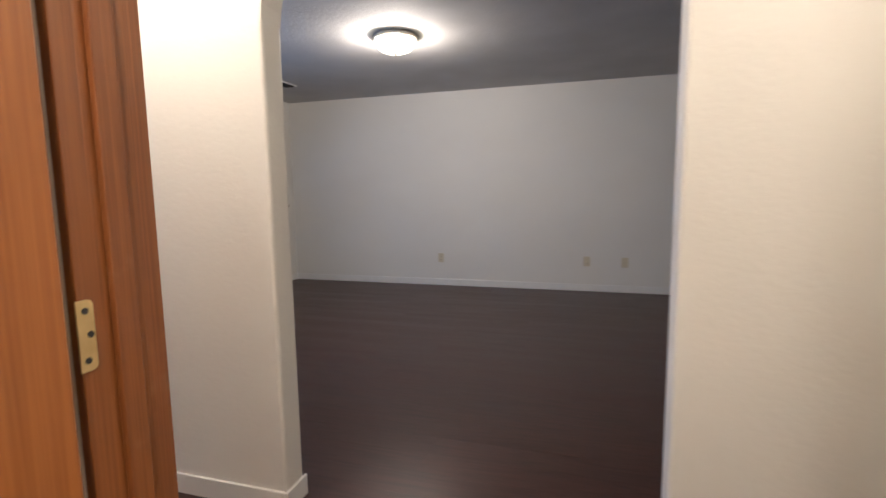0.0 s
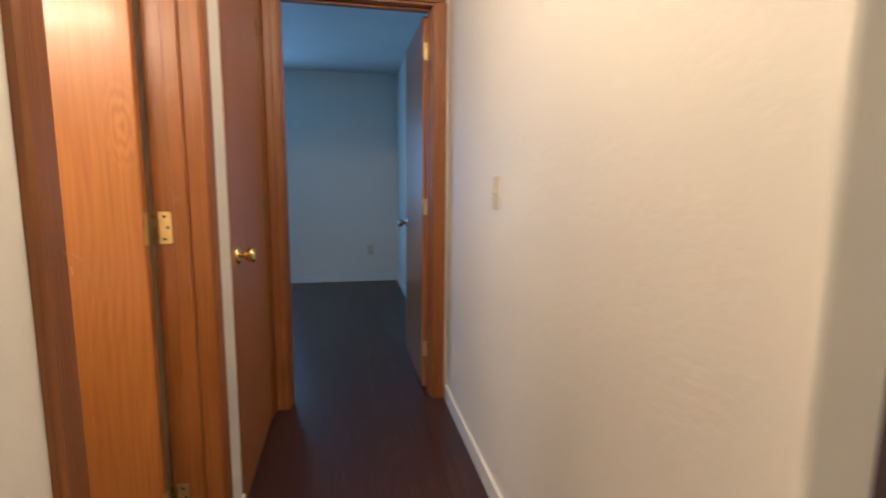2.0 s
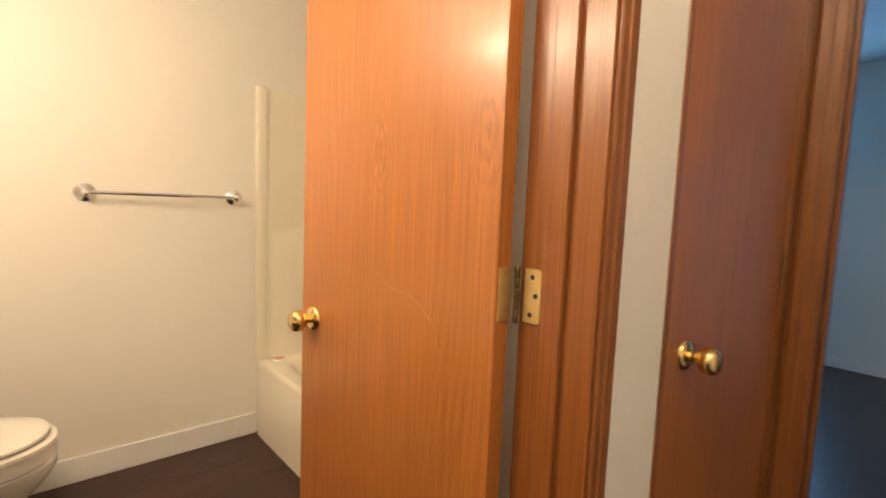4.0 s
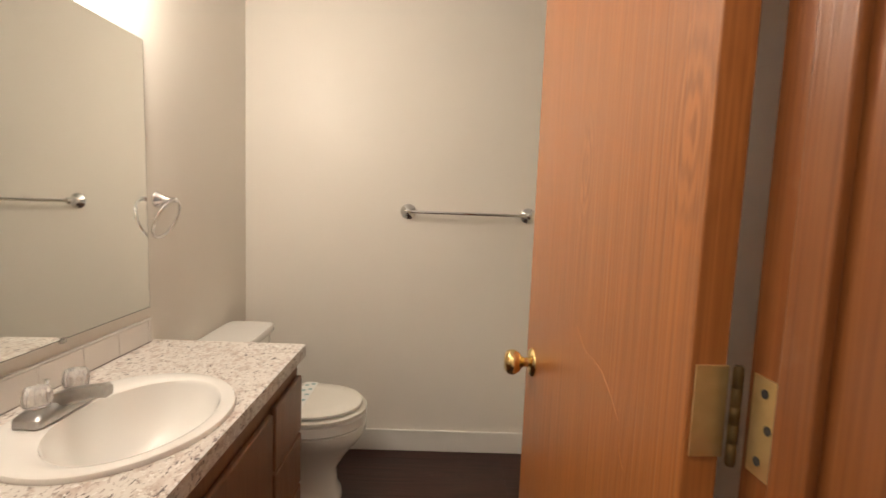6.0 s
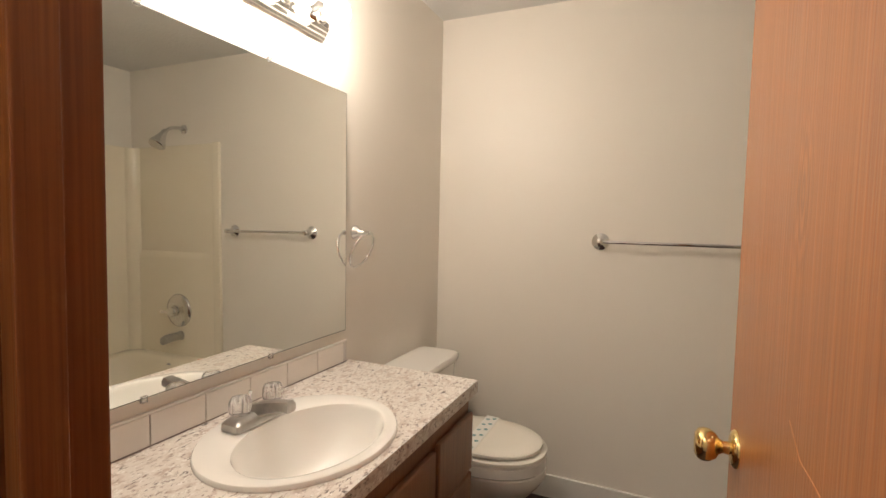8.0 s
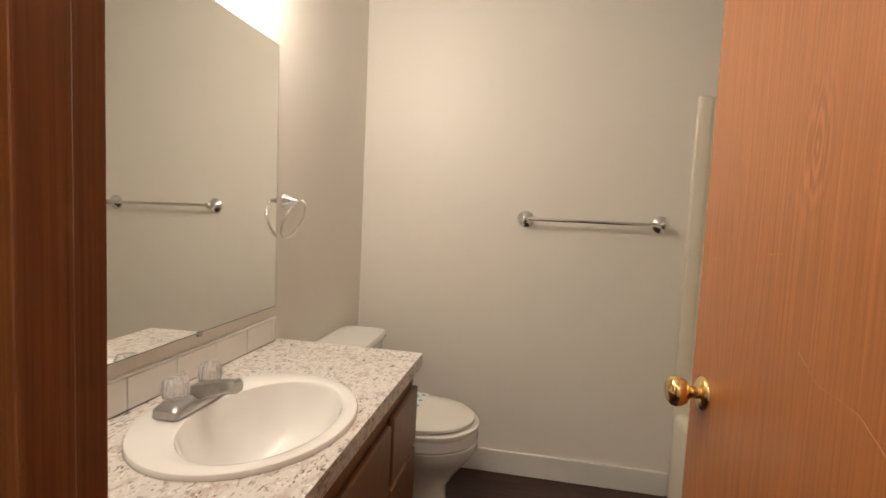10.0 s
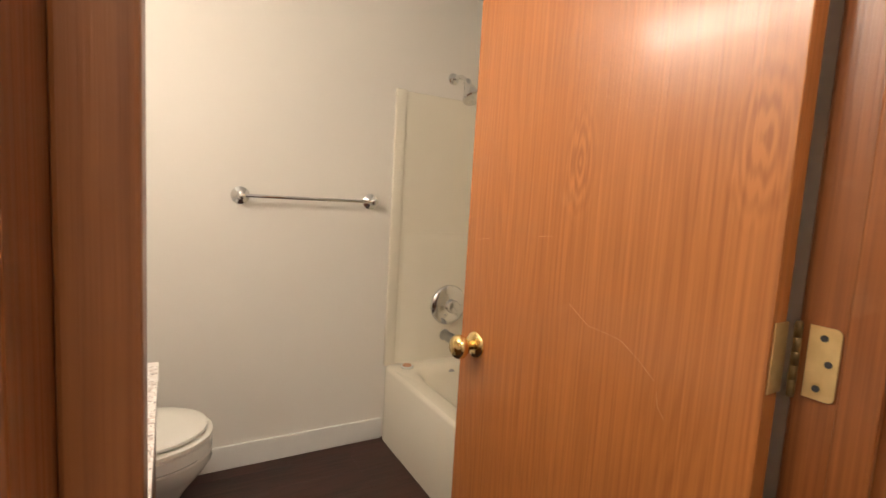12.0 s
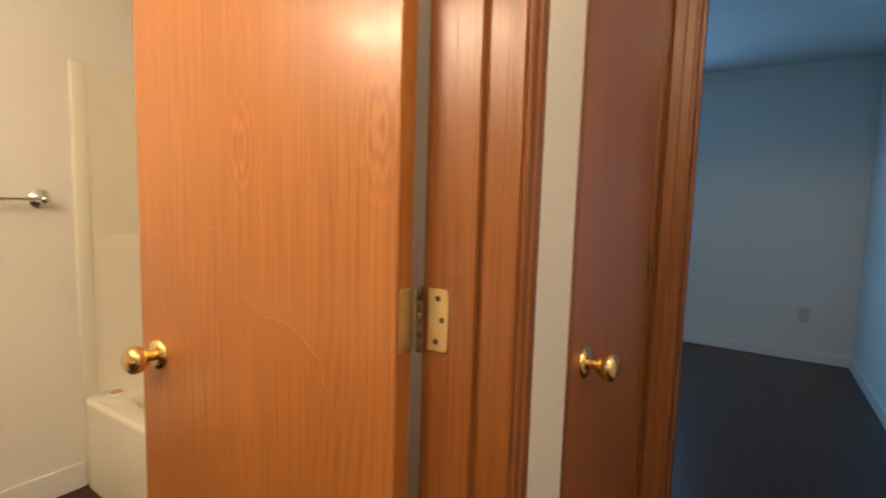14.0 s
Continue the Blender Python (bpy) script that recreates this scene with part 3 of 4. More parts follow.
for z in (0.24, 1.045, 1.86):
    hinge(z, closet, (-0.0015, 0.005))
door("bedroom_door", pose(-2.846, 0.717, 0, 0, 0, 180.5), 0.71, "brown wooden bedroom door standing open, nickel knob", hardware=M_NICKEL)
door("entry_room_door", pose(START_O[0] + 0.028, -0.235, 0, 0, 0, -89), 0.845, "brown wooden door standing open beside the doorway")


# plain dusk distance beyond the windows
structure("backdrop", boxes((-62.0, -61.5, -60, 70, -25, 40)), glow("dusk_distance", (0.055, 0.15, 0.36), 1.0), "plain blue dusk distance outside", "backdrop")

# ---- living room ----
def window_unit(name, m, width, height, label):
    """A white two-light slider in local x (0..width) and z (0..height), in the plane y = 0."""
    root = thing(name, m, label, "window", kind="structure")
    f = 0.045
    part("window_frame", boxes((0, width, -0.03, 0.03, 0, f), (0, width, -0.03, 0.03, height - f, height), (0, f, -0.03, 0.03, f, height - f), (width - f, width, -0.03, 0.03, f, height - f),
                               (width / 2 - 0.02, width / 2 + 0.02, -0.025, 0.025, f, height - f)), M_VINYL, root)
    part("muntin", boxes((f, width / 2 - 0.02, -0.008, 0.008, height * 0.655, height * 0.655 + 0.016)), M_VINYL, root)
    part("muntin", boxes((width / 2 + 0.02, width - f, -0.008, 0.008, height * 0.655, height * 0.655 + 0.016)), M_VINYL, root)
    for a, b in ((f, width / 2 - 0.02), (width / 2 + 0.02, width - f)):
        pane = part("pane", boxes((a, b, -0.003, 0.003, f, height - f)), M_PANE, root)
        pane.visible_shadow = False
    return root


window_unit("window_1", pose(LIV_W - 0.115, 3.85, 1.06, 0, 0, 90), 1.21, 1.05, "white vinyl window in a deep recess, dusk outside")
# invented window, never in view; it only houses the blue fill lamp
window_unit("added_unseen_window", pose(LIV_W - 0.115, 1.40, 1.06, 0, 0, 90), 1.40, 1.05, "white vinyl window in a deep recess, dusk outside")
window_unit("window_2", pose(BED_W - 0.105, -2.10, 0.87, 0, 0, 90), 1.54, 1.08, "white vinyl bedroom window")
structure("window_sill", boxes((LIV_W - 0.085, LIV_W + 0.045, 3.78, 5.115, 1.028, 1.062), (LIV_W - 0.0, LIV_W + 0.018, 3.80, 5.10, 0.985, 1.028), bevel=0.004), M_CASING_H, "dark stained wooden window sill", "sill")
structure("window_sill", boxes((BED_W - 0.07, BED_W + 0.045, -2.16, -0.505, 0.836, 0.872), (BED_W, BED_W + 0.018, -2.14, -0.52, 0.800, 0.836), bevel=0.004), M_CASING_H, "dark stained wooden window sill in the bedroom", "sill")


def window_blind(m, length, label):
    """A blind drawn up into a stack; local y along the window, z = 0 at the lowest slat."""
    root = thing("window_blind", m, label, "blind", "window blinds")
    part("headrail", boxes((-0.03, 0.03, -length - 0.005, length + 0.005, 0.05, 0.09), bevel=0.004), M_BLIND, root)
    for k in range(8):
        part("slat", boxes((-0.025, 0.025, -length, length, -0.004 + k * 0.0065, -0.0005 + k * 0.0065)), M_BLIND, root)
    part("bottom_rail", boxes((-0.026, 0.026, -length, length, -0.024, -0.006), bevel=0.003), M_BLIND, root)


window_blind(pose(LIV_W - 0.02, 4.455, 2.02), 0.59, "white blind drawn up under the window head")
window_blind(pose(BED_W - 0.004, -1.33, 1.86), 0.765, "white blind drawn up in the bedroom window")


def wall_plate(name, m, label, category, kind):
    """A cover plate, local x across, z up, y out of the wall."""
    root = thing(name, m, label, category)
    part("cover_plate", boxes((-0.036, 0.036, 0, 0.006, -0.058, 0.058), bevel=0.003), M_PLATE, root)
    if kind == "outlet":
        for z in (-0.024, 0.024):
            body = part("receptacle", boxes((-0.016, 0.016, 0.006, 0.008, z - 0.014, z + 0.014), bevel=0.001), M_PLATE, root)
            part("slot", boxes((-0.008, -0.006, 0.008, 0.0085, z - 0.002, z + 0.007), (0.006, 0.008, 0.008, 0.0085, z - 0.002, z + 0.007), (-0.002, 0.002, 0.008, 0.0085, z - 0.010, z - 0.006)), M_DARK, body)
    elif kind == "switch":
        part("toggle", boxes((-0.005, 0.005, 0.006, 0.016, -0.004, 0.012), bevel=0.0015), M_PLATE, root)
        for z in (-0.03, 0.03):
            part("screw", lathe([(0, 0), (0.003, 0), (0.003, 0.001), (0, 0.001)], pose(0, 0.006, z, -90), 10), M_PLATE, root)
    else:
        part("jack", lathe([(0, 0), (0.006, 0), (0.005, 0.008), (0.002, 0.008), (0, 0.004)], pose(0, 0.006, 0, -90), 14), M_NICKEL, root)
    return root


OUT = "ivory duplex outlet low on the wall"
for x in (-1.387, 0.424):
    wall_plate("wall_outlet", pose(x, LIV_N, 0.358, 0, 0, 180), OUT, "outlet", "outlet")
wall_plate("cable_jack", pose(0.847, LIV_N, 0.355, 0, 0, 180), "pale cable jack plate low on the wall", "wall plate", "jack")
wall_plate("wall_outlet", pose(LIV_W, 4.72, 0.37, 0, 0, -90), OUT, "outlet", "outlet")
wall_plate("wall_outlet", pose(BED_W, 0.576, 0.377, 0, 0, -90), OUT, "outlet", "outlet")
wall_plate("light_switch", pose(-1.859, HALL_N, 1.143, 0, 0, 180), "ivory toggle light switch on the hall wall", "light switch", "switch")


def dome_light(m, label):
    root = thing("ceiling_light", m, label, "ceiling light")
    part("base_ring", lathe([(0, 0), (0.158, 0), (0.168, -0.008), (0.171, -0.022), (0.168, -0.034), (0.158, -0.037), (0, -0.037)], None, 40), M_RING, root, "brushed metal ring", True)
    glass_ob = part("shade", lathe([(0.160, -0.036), (0.164, -0.052), (0.150, -0.085), (0.120, -0.112), (0.075, -0.130), (0.025, -0.137), (0.0, -0.138)], None, 40), M_DOME, root, "lit frosted glass bowl", True)
    glass_ob.visible_shadow = False
    part("finial", lathe([(0, -0.136), (0.012, -0.138), (0.010, -0.148), (0.004, -0.156), (0, -0.157)], None, 14), M_NICKEL, root, "", True)


dome_light(pose(-1.08, 3.10, CEIL_LIV), "lit frosted dome light with metal ring on the living room ceiling")
dome_light(pose(-0.98, 0.31, CEIL_HALL), "unseen lit frosted dome light on the hall ceiling")
# made-up fixture round the east fill, out of view
dome_light(pose(1.15, 0.30, CEIL_HALL), "unseen lit frosted dome light on the hall ceiling")
dome_light(pose(0.35, -1.15, CEIL_LOW), "lit frosted dome light on the ceiling")


def ceiling_vent(m):
    root = thing("ceiling_vent", m, "dark louvred air vent in the living room ceiling", "air vent")
    part("backing", boxes((-0.06, 0.06, -0.13, 0.13, -0.003, -0.001)), M_DARK, root)
    part("frame", boxes((-0.075, 0.075, -0.15, -0.13, -0.008, 0), (-0.075, 0.075, 0.13, 0.15, -0.008, 0), (-0.075, -0.06, -0.13, 0.13, -0.008, 0), (0.06, 0.075, -0.13, 0.13, -0.008, 0)), M_CEIL, root)
    for k in range(7):
        bm = boxes((-0.0012, 0.0012, -0.13, 0.13, -0.008, 0.008))
        bm.transform(pose(-0.048 + 0.016 * k, 0, -0.010, 0, 40))
        part("slat", bm, M_DARK, root)


ceiling_vent(pose(-2.90, 4.25, CEIL_LIV))

# ---- bathroom: vanity ----
VX, VS, VN, CT = -0.973, -1.318, HALL_S2, 0.754
SINK = (-0.745, -0.765)
cab = thing("vanity_cabinet", pose(0, 0, 0), "brown oak vanity cabinet with drawers and flat doors", "cabinet")
FX = -0.950
part("body", boxes((FX + 0.019, BATH_E, VS + 0.018, VS + 0.034, 0.09, CT - 0.0405), (FX + 0.019, BATH_E, VN - 0.016, VN - 0.001, 0.09, CT - 0.0405), (FX + 0.019, BATH_E, VS + 0.034, VN - 0.016, 0.09, 0.106), (FX + 0.075, BATH_E, VS + 0.02, VN, 0.0, 0.09)), M_CABINET, cab)
part("face_frame", boxes((FX, FX + 0.019, VS + 0.018, VS + 0.06, 0.09, CT - 0.041), (FX, FX + 0.019, VN - 0.04, VN, 0.09, CT - 0.041), (FX, FX + 0.019, VS + 0.06, VN - 0.04, CT - 0.118, CT - 0.041),
                         (FX, FX + 0.019, VS + 0.06, VN - 0.04, 0.09, 0.13), (FX, FX + 0.019, -1.058, -1.012, 0.13, CT - 0.118), (FX, FX + 0.019, -0.655, -0.615, 0.13, CT - 0.118), (FX, FX + 0.019, VS + 0.06, -1.058, 0.452, 0.49), (FX, FX + 0.019, VS + 0.06, -1.058, 0.277, 0.313)), M_CABINET, cab)


def front(name, y0, y1, z0, z1):
    """A lipped cabinet front, with a rounded outer edge."""
    bm = boxes((FX - 0.017, FX - 0.001, y0, y1, z0, z1), bevel=0.005)
    part(name, bm, M_CABINET, cab)


front("drawer_front", -1.300, -1.045, 0.476, 0.658)
front("drawer_front", -1.300, -1.045, 0.300, 0.466)
front("drawer_front", -1.300, -1.045, 0.120, 0.290)
front("cabinet_door", -1.025, -0.640, 0.120, 0.650)
front("cabinet_door", -0.630, -0.245, 0.120, 0.650)

# counter with an oval cut for the basin
bm = bmesh.new()
N = 48
hole = oval(SINK[0], SINK[1], 0, 0.185, 0.215, N)


def rim_point(p):
    dx, dy = p[0] - SINK[0], p[1] - SINK[1]
    lims = [(VX - SINK[0]) / dx if dx < 0 else (BATH_E - SINK[0]) / dx if dx > 0 else 1e9, (VS - SINK[1]) / dy if dy < 0 else (VN - SINK[1]) / dy if dy > 0 else 1e9]
    k = min(lims)
    return SINK[0] + dx * k, SINK[1] + dy * k


outer = [rim_point(p) for p in hole]
for corner in ((VX, VS), (VX, VN), (BATH_E, VS), (BATH_E, VN)):
    best = min(range(N), key=lambda i: (outer[i][0] - corner[0]) ** 2 + (outer[i][1] - corner[1]) ** 2)
    outer[best] = corner
for z in (CT, CT - 0.04):
    a = [bm.verts.new((p[0], p[1], z)) for p in hole]
    b = [bm.verts.new((p[0], p[1], z)) for p in outer]
    for k in range(N):
        j = (k + 1) % N
        bm.faces.new((a[k], a[j], b[j], b[k]))
    if z == CT:
        top_a, top_b = a, b
    else:
        for k in range(N):
            j = (k + 1) % N
            bm.faces.new((top_b[k], top_b[j], b[j], b[k]))
            bm.faces.new((top_a[k], top_a[j], a[j], a[k]))
bmesh.ops.recalc_face_normals(bm, faces=bm.faces)
tagged(part("countertop", bm, M_COUNTER), "speckled white and grey laminate vanity countertop", "countertop")

rings = []
for rx, ry, z, dx in ((0.185, 0.215, -0.002, 0), (0.207, 0.243, 0.0005, 0), (0.2068, 0.2428, 0.007, 0), (0.2045, 0.2405, 0.0098, 0), (0.199, 0.235, 0.0108, 0), (0.172, 0.214, 0.0102, -0.012), (0.1465, 0.2005, 0.0092, -0.029), (0.142, 0.197, 0.0068, -0.031), (0.1395, 0.1945, -0.001, -0.031),
                      (0.130, 0.182, -0.035, -0.030), (0.112, 0.158, -0.080, -0.027), (0.080, 0.112, -0.115, -0.022), (0.045, 0.055, -0.132, -0.014), (0.020, 0.020, -0.137, -0.008)):
    rings.append(oval(SINK[0] + dx, SINK[1], CT + z, rx, ry, 56))
basin = tagged(part("sink_basin", loft(rings, False), M_CHINA, smooth=True), "oval cream-white china drop-in basin in the vanity", "sink")
part("drain", lathe([(0, CT - 0.139), (0.021, CT - 0.139), (0.021, CT - 0.1345), (0.014, CT - 0.136), (0, CT - 0.136)], Matrix.Translation((SINK[0] - 0.008, SINK[1], 0)), 24), M_CHROME, basin, "chrome drain", True)

fx, fy, fz = -0.606, -0.765, CT + 0.0125
tap = thing("faucet", pose(fx, fy, fz), "dull chrome centreset faucet with clear acrylic knobs", "faucet")
part("base", loft([oval(0, 0, 0, 0.030, 0.086, 48, 9), oval(0, 0, 0.015, 0.029, 0.085, 48, 9), oval(0, 0, 0.019, 0.026, 0.081, 48, 8), oval(0.003, 0, 0.027, 0.019, 0.060, 48, 5)]), M_DULLCHROME, tap, smooth=True)
spout = []
for x, z, w, h in ((0.012, 0.018, 0.026, 0.016), (-0.010, 0.026, 0.024, 0.017), (-0.045, 0.037, 0.020, 0.014), (-0.085, 0.046, 0.0175, 0.012), (-0.100, 0.048, 0.017, 0.013), (-0.105, 0.046, 0.015, 0.011)):
    spout.append([(x, w * sx, z + h * sz) for sx, sz in ((-1, -0.6), (-1, 0.4), (-0.7, 1), (0.7, 1), (1, 0.4), (1, -0.6), (0.7, -1), (-0.7, -1))])
part("spout", loft(spout), M_DULLCHROME, tap, smooth=True)
part("lift_rod", lathe([(0, 0.02), (0.0025, 0.02), (0.0025, 0.056), (0.005, 0.060), (0.005, 0.066), (0, 0.068)], Matrix.Translation((0.022, 0, 0)), 12), M_CHROME, tap, "", True)
for dy in (-0.052, 0.052):
    part("stem", lathe([(0, 0.02), (0.011, 0.02), (0.010, 0.032), (0, 0.032)], Matrix.Translation((0, dy, 0)), 16), M_DULLCHROME, tap, "", True)
    rings = []
    for r, z in ((0.014, 0.030), (0.022, 0.034), (0.025, 0.046), (0.0235, 0.062), (0.019, 0.070), (0.008, 0.073)):
        rings.append([((r * (1 + 0.055 * (1 if k % 3 else -1))) * math.cos(2 * math.pi * k / 30), dy + (r * (1 + 0.055 * (1 if k % 3 else -1))) * math.sin(2 * math.pi * k / 30), z) for k in range(30)])
    part("tap_knob", loft(rings), M_ACRYLIC, tap, "clear fluted acrylic tap knob")

# backsplash tiles and mirror
splash = thing("backsplash", pose(BATH_E, 0, CT), "single row of white glazed backsplash tiles", "backsplash")
part("grout", boxes((-0.006, 0, -1.292, VN, 0.0, 0.070)), M_GROUT, splash)
edges_y = [-1.290, -1.272, -1.133, -0.994, -0.854, -0.714, -0.574, -0.434, -0.294, VN]
for a, b in zip(edges_y, edges_y[1:]):
    part("tile", boxes((-0.009, -0.001, a + 0.0014, b - 0.0014, 0.004, 0.0715), bevel=0.0016), M_TILE, splash)
part("cap", boxes((-0.0095, 0, -1.292, VN, 0.0722, 0.0785), bevel=0.002), M_TRIM, splash)

MIR = (-1.281, -0.255, 0.868, 1.676)
# hung a little out of true: the foot rests on the tile cap
mirror = thing("wall_mirror", pose(BATH_E, MIR[0], MIR[3], 0, 0.3, 0.62) @ Matrix.Translation((0, -MIR[0], -MIR[3])), "large frameless wall mirror held by clear clips", "mirror")
part("mirror_glass", boxes((-0.0055, -0.0005, MIR[0] + 0.002, MIR[1] - 0.002, MIR[2] + 0.002, MIR[3] - 0.002)), M_MIRROR, mirror)
part("edge", boxes((-0.0052, -0.0002, MIR[0], MIR[0] + 0.002, MIR[2], MIR[3]), (-0.0052, -0.0002, MIR[1] - 0.002, MIR[1], MIR[2], MIR[3]),
                   (-0.0052, -0.0002, MIR[0], MIR[1], MIR[2], MIR[2] + 0.002), (-0.0052, -0.0002, MIR[0], MIR[1], MIR[3] - 0.002, MIR[3])), M_MIRROR_EDGE, mirror)
for y in (-0.922, -0.555):
    for z, s in ((MIR[3], 1), (MIR[2], -1)):
        part("clip", boxes((-0.009, 0, y - 0.007, y + 0.007, min(z - s * 0.006, z + s * 0.009), max(z - s * 0.006, z + s * 0.009)), bevel=0.002), M_ACRYLIC, mirror, "clear plastic clip")

bar = thing("vanity_light", pose(BATH_E, -0.875, 1.858), "chrome bar light with round lit bulbs above the mirror", "wall light")
prof = [(0, -0.056), (-0.014, -0.056), (-0.017, -0.048), (-0.022, -0.046), (-0.024, -0.036), (-0.029, -0.034), (-0.032, -0.024), (-0.032, 0.024), (-0.029, 0.034), (-0.024, 0.036), (-0.022, 0.046), (-0.017, 0.048), (-0.014, 0.056), (0, 0.056)]
part("light_bar", loft([[(x, y, z) for x, z in prof] for y in (-0.272, 0.272)]), M_CHROME, bar, "mirror-bright stepped chrome bar")
for by in BULBS_Y:
    y = by + 0.875
    sock = part("socket", lathe([(0, 0), (0.027, 0), (0.026, 0.010), (0.020, 0.014), (0.018, 0.028), (0, 0.028)], pose(-0.030, y, 0, 0, -90), 24), M_CHROME, bar, "", True)
    bulb = part("bulb", lathe([(0.014, 0.022), (0.016, 0.030), (0.028, 0.038), (0.038, 0.050), (0.042, 0.066), (0.038, 0.083), (0.028, 0.096), (0.014, 0.103), (0.0, 0.105)], pose(-0.030, y, 0, 0, -90), 28), M_BULB, bar, "lit round white bulb", True)
    bulb.visible_shadow = False

# towel ring and towel bar
ring = thing("towel_ring", pose(BATH_E, -1.345, 1.204), "chrome towel ring on the bathroom wall", "towel ring")
flange = [(0, 0), (0.027, 0), (0.027, 0.004), (0.023, 0.009), (0.017, 0.018), (0.011, 0.034), (0.0075, 0.052), (0.0085, 0.058), (0.0075, 0.064), (0, 0.065)]
part("mount", lathe(flange, pose(0, 0, 0, 0, -90), 28), M_CHROME, ring, smooth=True)
pts = [(-0.058 + 0.021 * (1 - math.cos(a)), 0.060 * math.sin(a) + 0.010 * (1 - math.cos(a)), -0.060 + 0.060 * math.cos(a)) for a in (2 * math.pi * k / 40 for k in range(41))]
part("ring", tube(pts, 0.0045, 10), M_CHROME, ring, "hanging chrome ring", True)

rail = thing("towel_bar", pose(-1.533, BATH_S, 1.179), "chrome towel bar with round mounts", "towel bar")
for s in (-1, 1):
    part("mount", lathe([(0, 0), (0.036, 0), (0.036, 0.005), (0.029, 0.010), (0.025, 0.013), (0.017, 0.018), (0.012, 0.024), (0.012, 0.050), (0.015, 0.054), (0.015, 0.066), (0.010, 0.070), (0, 0.071)], pose(s * 0.283, 0, 0, -90), 32), M_CHROME, rail, "", True)
part("bar", tube([(-0.283, 0.058, 0), (0.283, 0.058, 0)], 0.0075, 16), M_CHROME, rail, "", True)

# toilet, facing west, tank on the mirror wall
TY = -1.672
toilet = thing("toilet", pose(BATH_E, TY, 0), "white china toilet with closed cream seat beside the vanity", "toilet")
part("tank", loft([oval(-0.105, 0, 0.375, 0.082, 0.175, 36, 5), oval(-0.108, 0, 0.40, 0.088, 0.185, 36, 5), oval(-0.110, 0, 0.645, 0.094, 0.196, 36, 6)]), M_CHINA, toilet, smooth=True)
part("tank_lid", loft([oval(-0.110, 0, 0.645, 0.100, 0.203, 36, 7), oval(-0.110, 0, 0.651, 0.104, 0.207, 36, 7), oval(-0.110, 0, 0.668, 0.104, 0.207, 36, 7), oval(-0.110, 0, 0.676, 0.098, 0.201, 36, 7)]), M_CHINA, toilet, smooth=True)
part("flush_lever", boxes((-0.222, -0.205, 0.10, 0.165, 0.598, 0.612), bevel=0.003), M_CHROME, toilet)
rings = []
for z, cx, rx, ry, p in ((0.0, -0.33, 0.215, 0.105, 3), (0.03, -0.33, 0.212, 0.102, 3), (0.07, -0.335, 0.190, 0.088, 2.6), (0.14, -0.345, 0.180, 0.086, 2.4), (0.20, -0.37, 0.195, 0.105, 2.2), (0.26, -0.395, 0.220, 0.145, 2.1),
                        (0.30, -0.405, 0.235, 0.168, 2.1), (0.325, -0.40, 0.238, 0.174, 2.1), (0.329, -0.40, 0.232, 0.169, 2.1), (0.337, -0.40, 0.240, 0.178, 2.1), (0.372, -0.40, 0.240, 0.178, 2.1), (0.378, -0.40, 0.234, 0.172, 2.1)):
    rings.append(oval(cx, 0, z, rx, ry, 48, p))
part("bowl", loft(rings), M_CHINA, toilet, smooth=True)
part("shelf", boxes((-0.245, -0.01, -0.115, 0.115, 0.30, 0.376), bevel=0.012), M_CHINA, toilet, smooth=True)
part("seat", loft([oval(-0.405, 0, z, rx, ry, 48, 2.15) for z, rx, ry in ((0.379, 0.228, 0.170), (0.383, 0.236, 0.180), (0.394, 0.236, 0.180), (0.398, 0.228, 0.172))]), M_SEAT, toilet, smooth=True)
part("lid", loft([oval(-0.400, 0, z, rx, ry, 48, 2.15) for z, rx, ry in ((0.4035, 0.214, 0.160), (0.407, 0.224, 0.170), (0.416, 0.223, 0.169), (0.421, 0.212, 0.158), (0.4225, 0.15, 0.11))]), M_SEAT, toilet, smooth=True)
for bx, by0 in ((-0.585, -0.05), (-0.585, 0.035), (-0.265, -0.05), (-0.265, 0.035)):
    part("lid_bumper", boxes((bx, bx + 0.015, by0, by0 + 0.015, 0.397, 0.405)), M_SEAT, toilet)
for s in (-1, 1):
    part("seat_hinge", boxes((-0.225, -0.195, s * 0.075 - 0.02, s * 0.075 + 0.02, 0.376, 0.412), bevel=0.006), M_SEAT, toilet)
band = thing("paper_strip", pose(BATH_E - 0.380, TY, 0.4234), "white paper strip with blue-green printed marks across the lid", "paper strip")
part("strip", boxes((-0.028, 0.028, -0.166, 0.166, -0.0006, 0.0006)), M_PAPER, band)
for k in range(6):
    for dx in (-0.012, 0.012):
        part("printed_mark", lathe([(0, 0.0006), (0.0085, 0.0006), (0.0085, 0.0011), (0, 0.0011)], Matrix.Translation((dx, -0.140 + k * 0.056 + (0.014 if dx > 0 else 0), 0)), 8), M_PRINT, band)

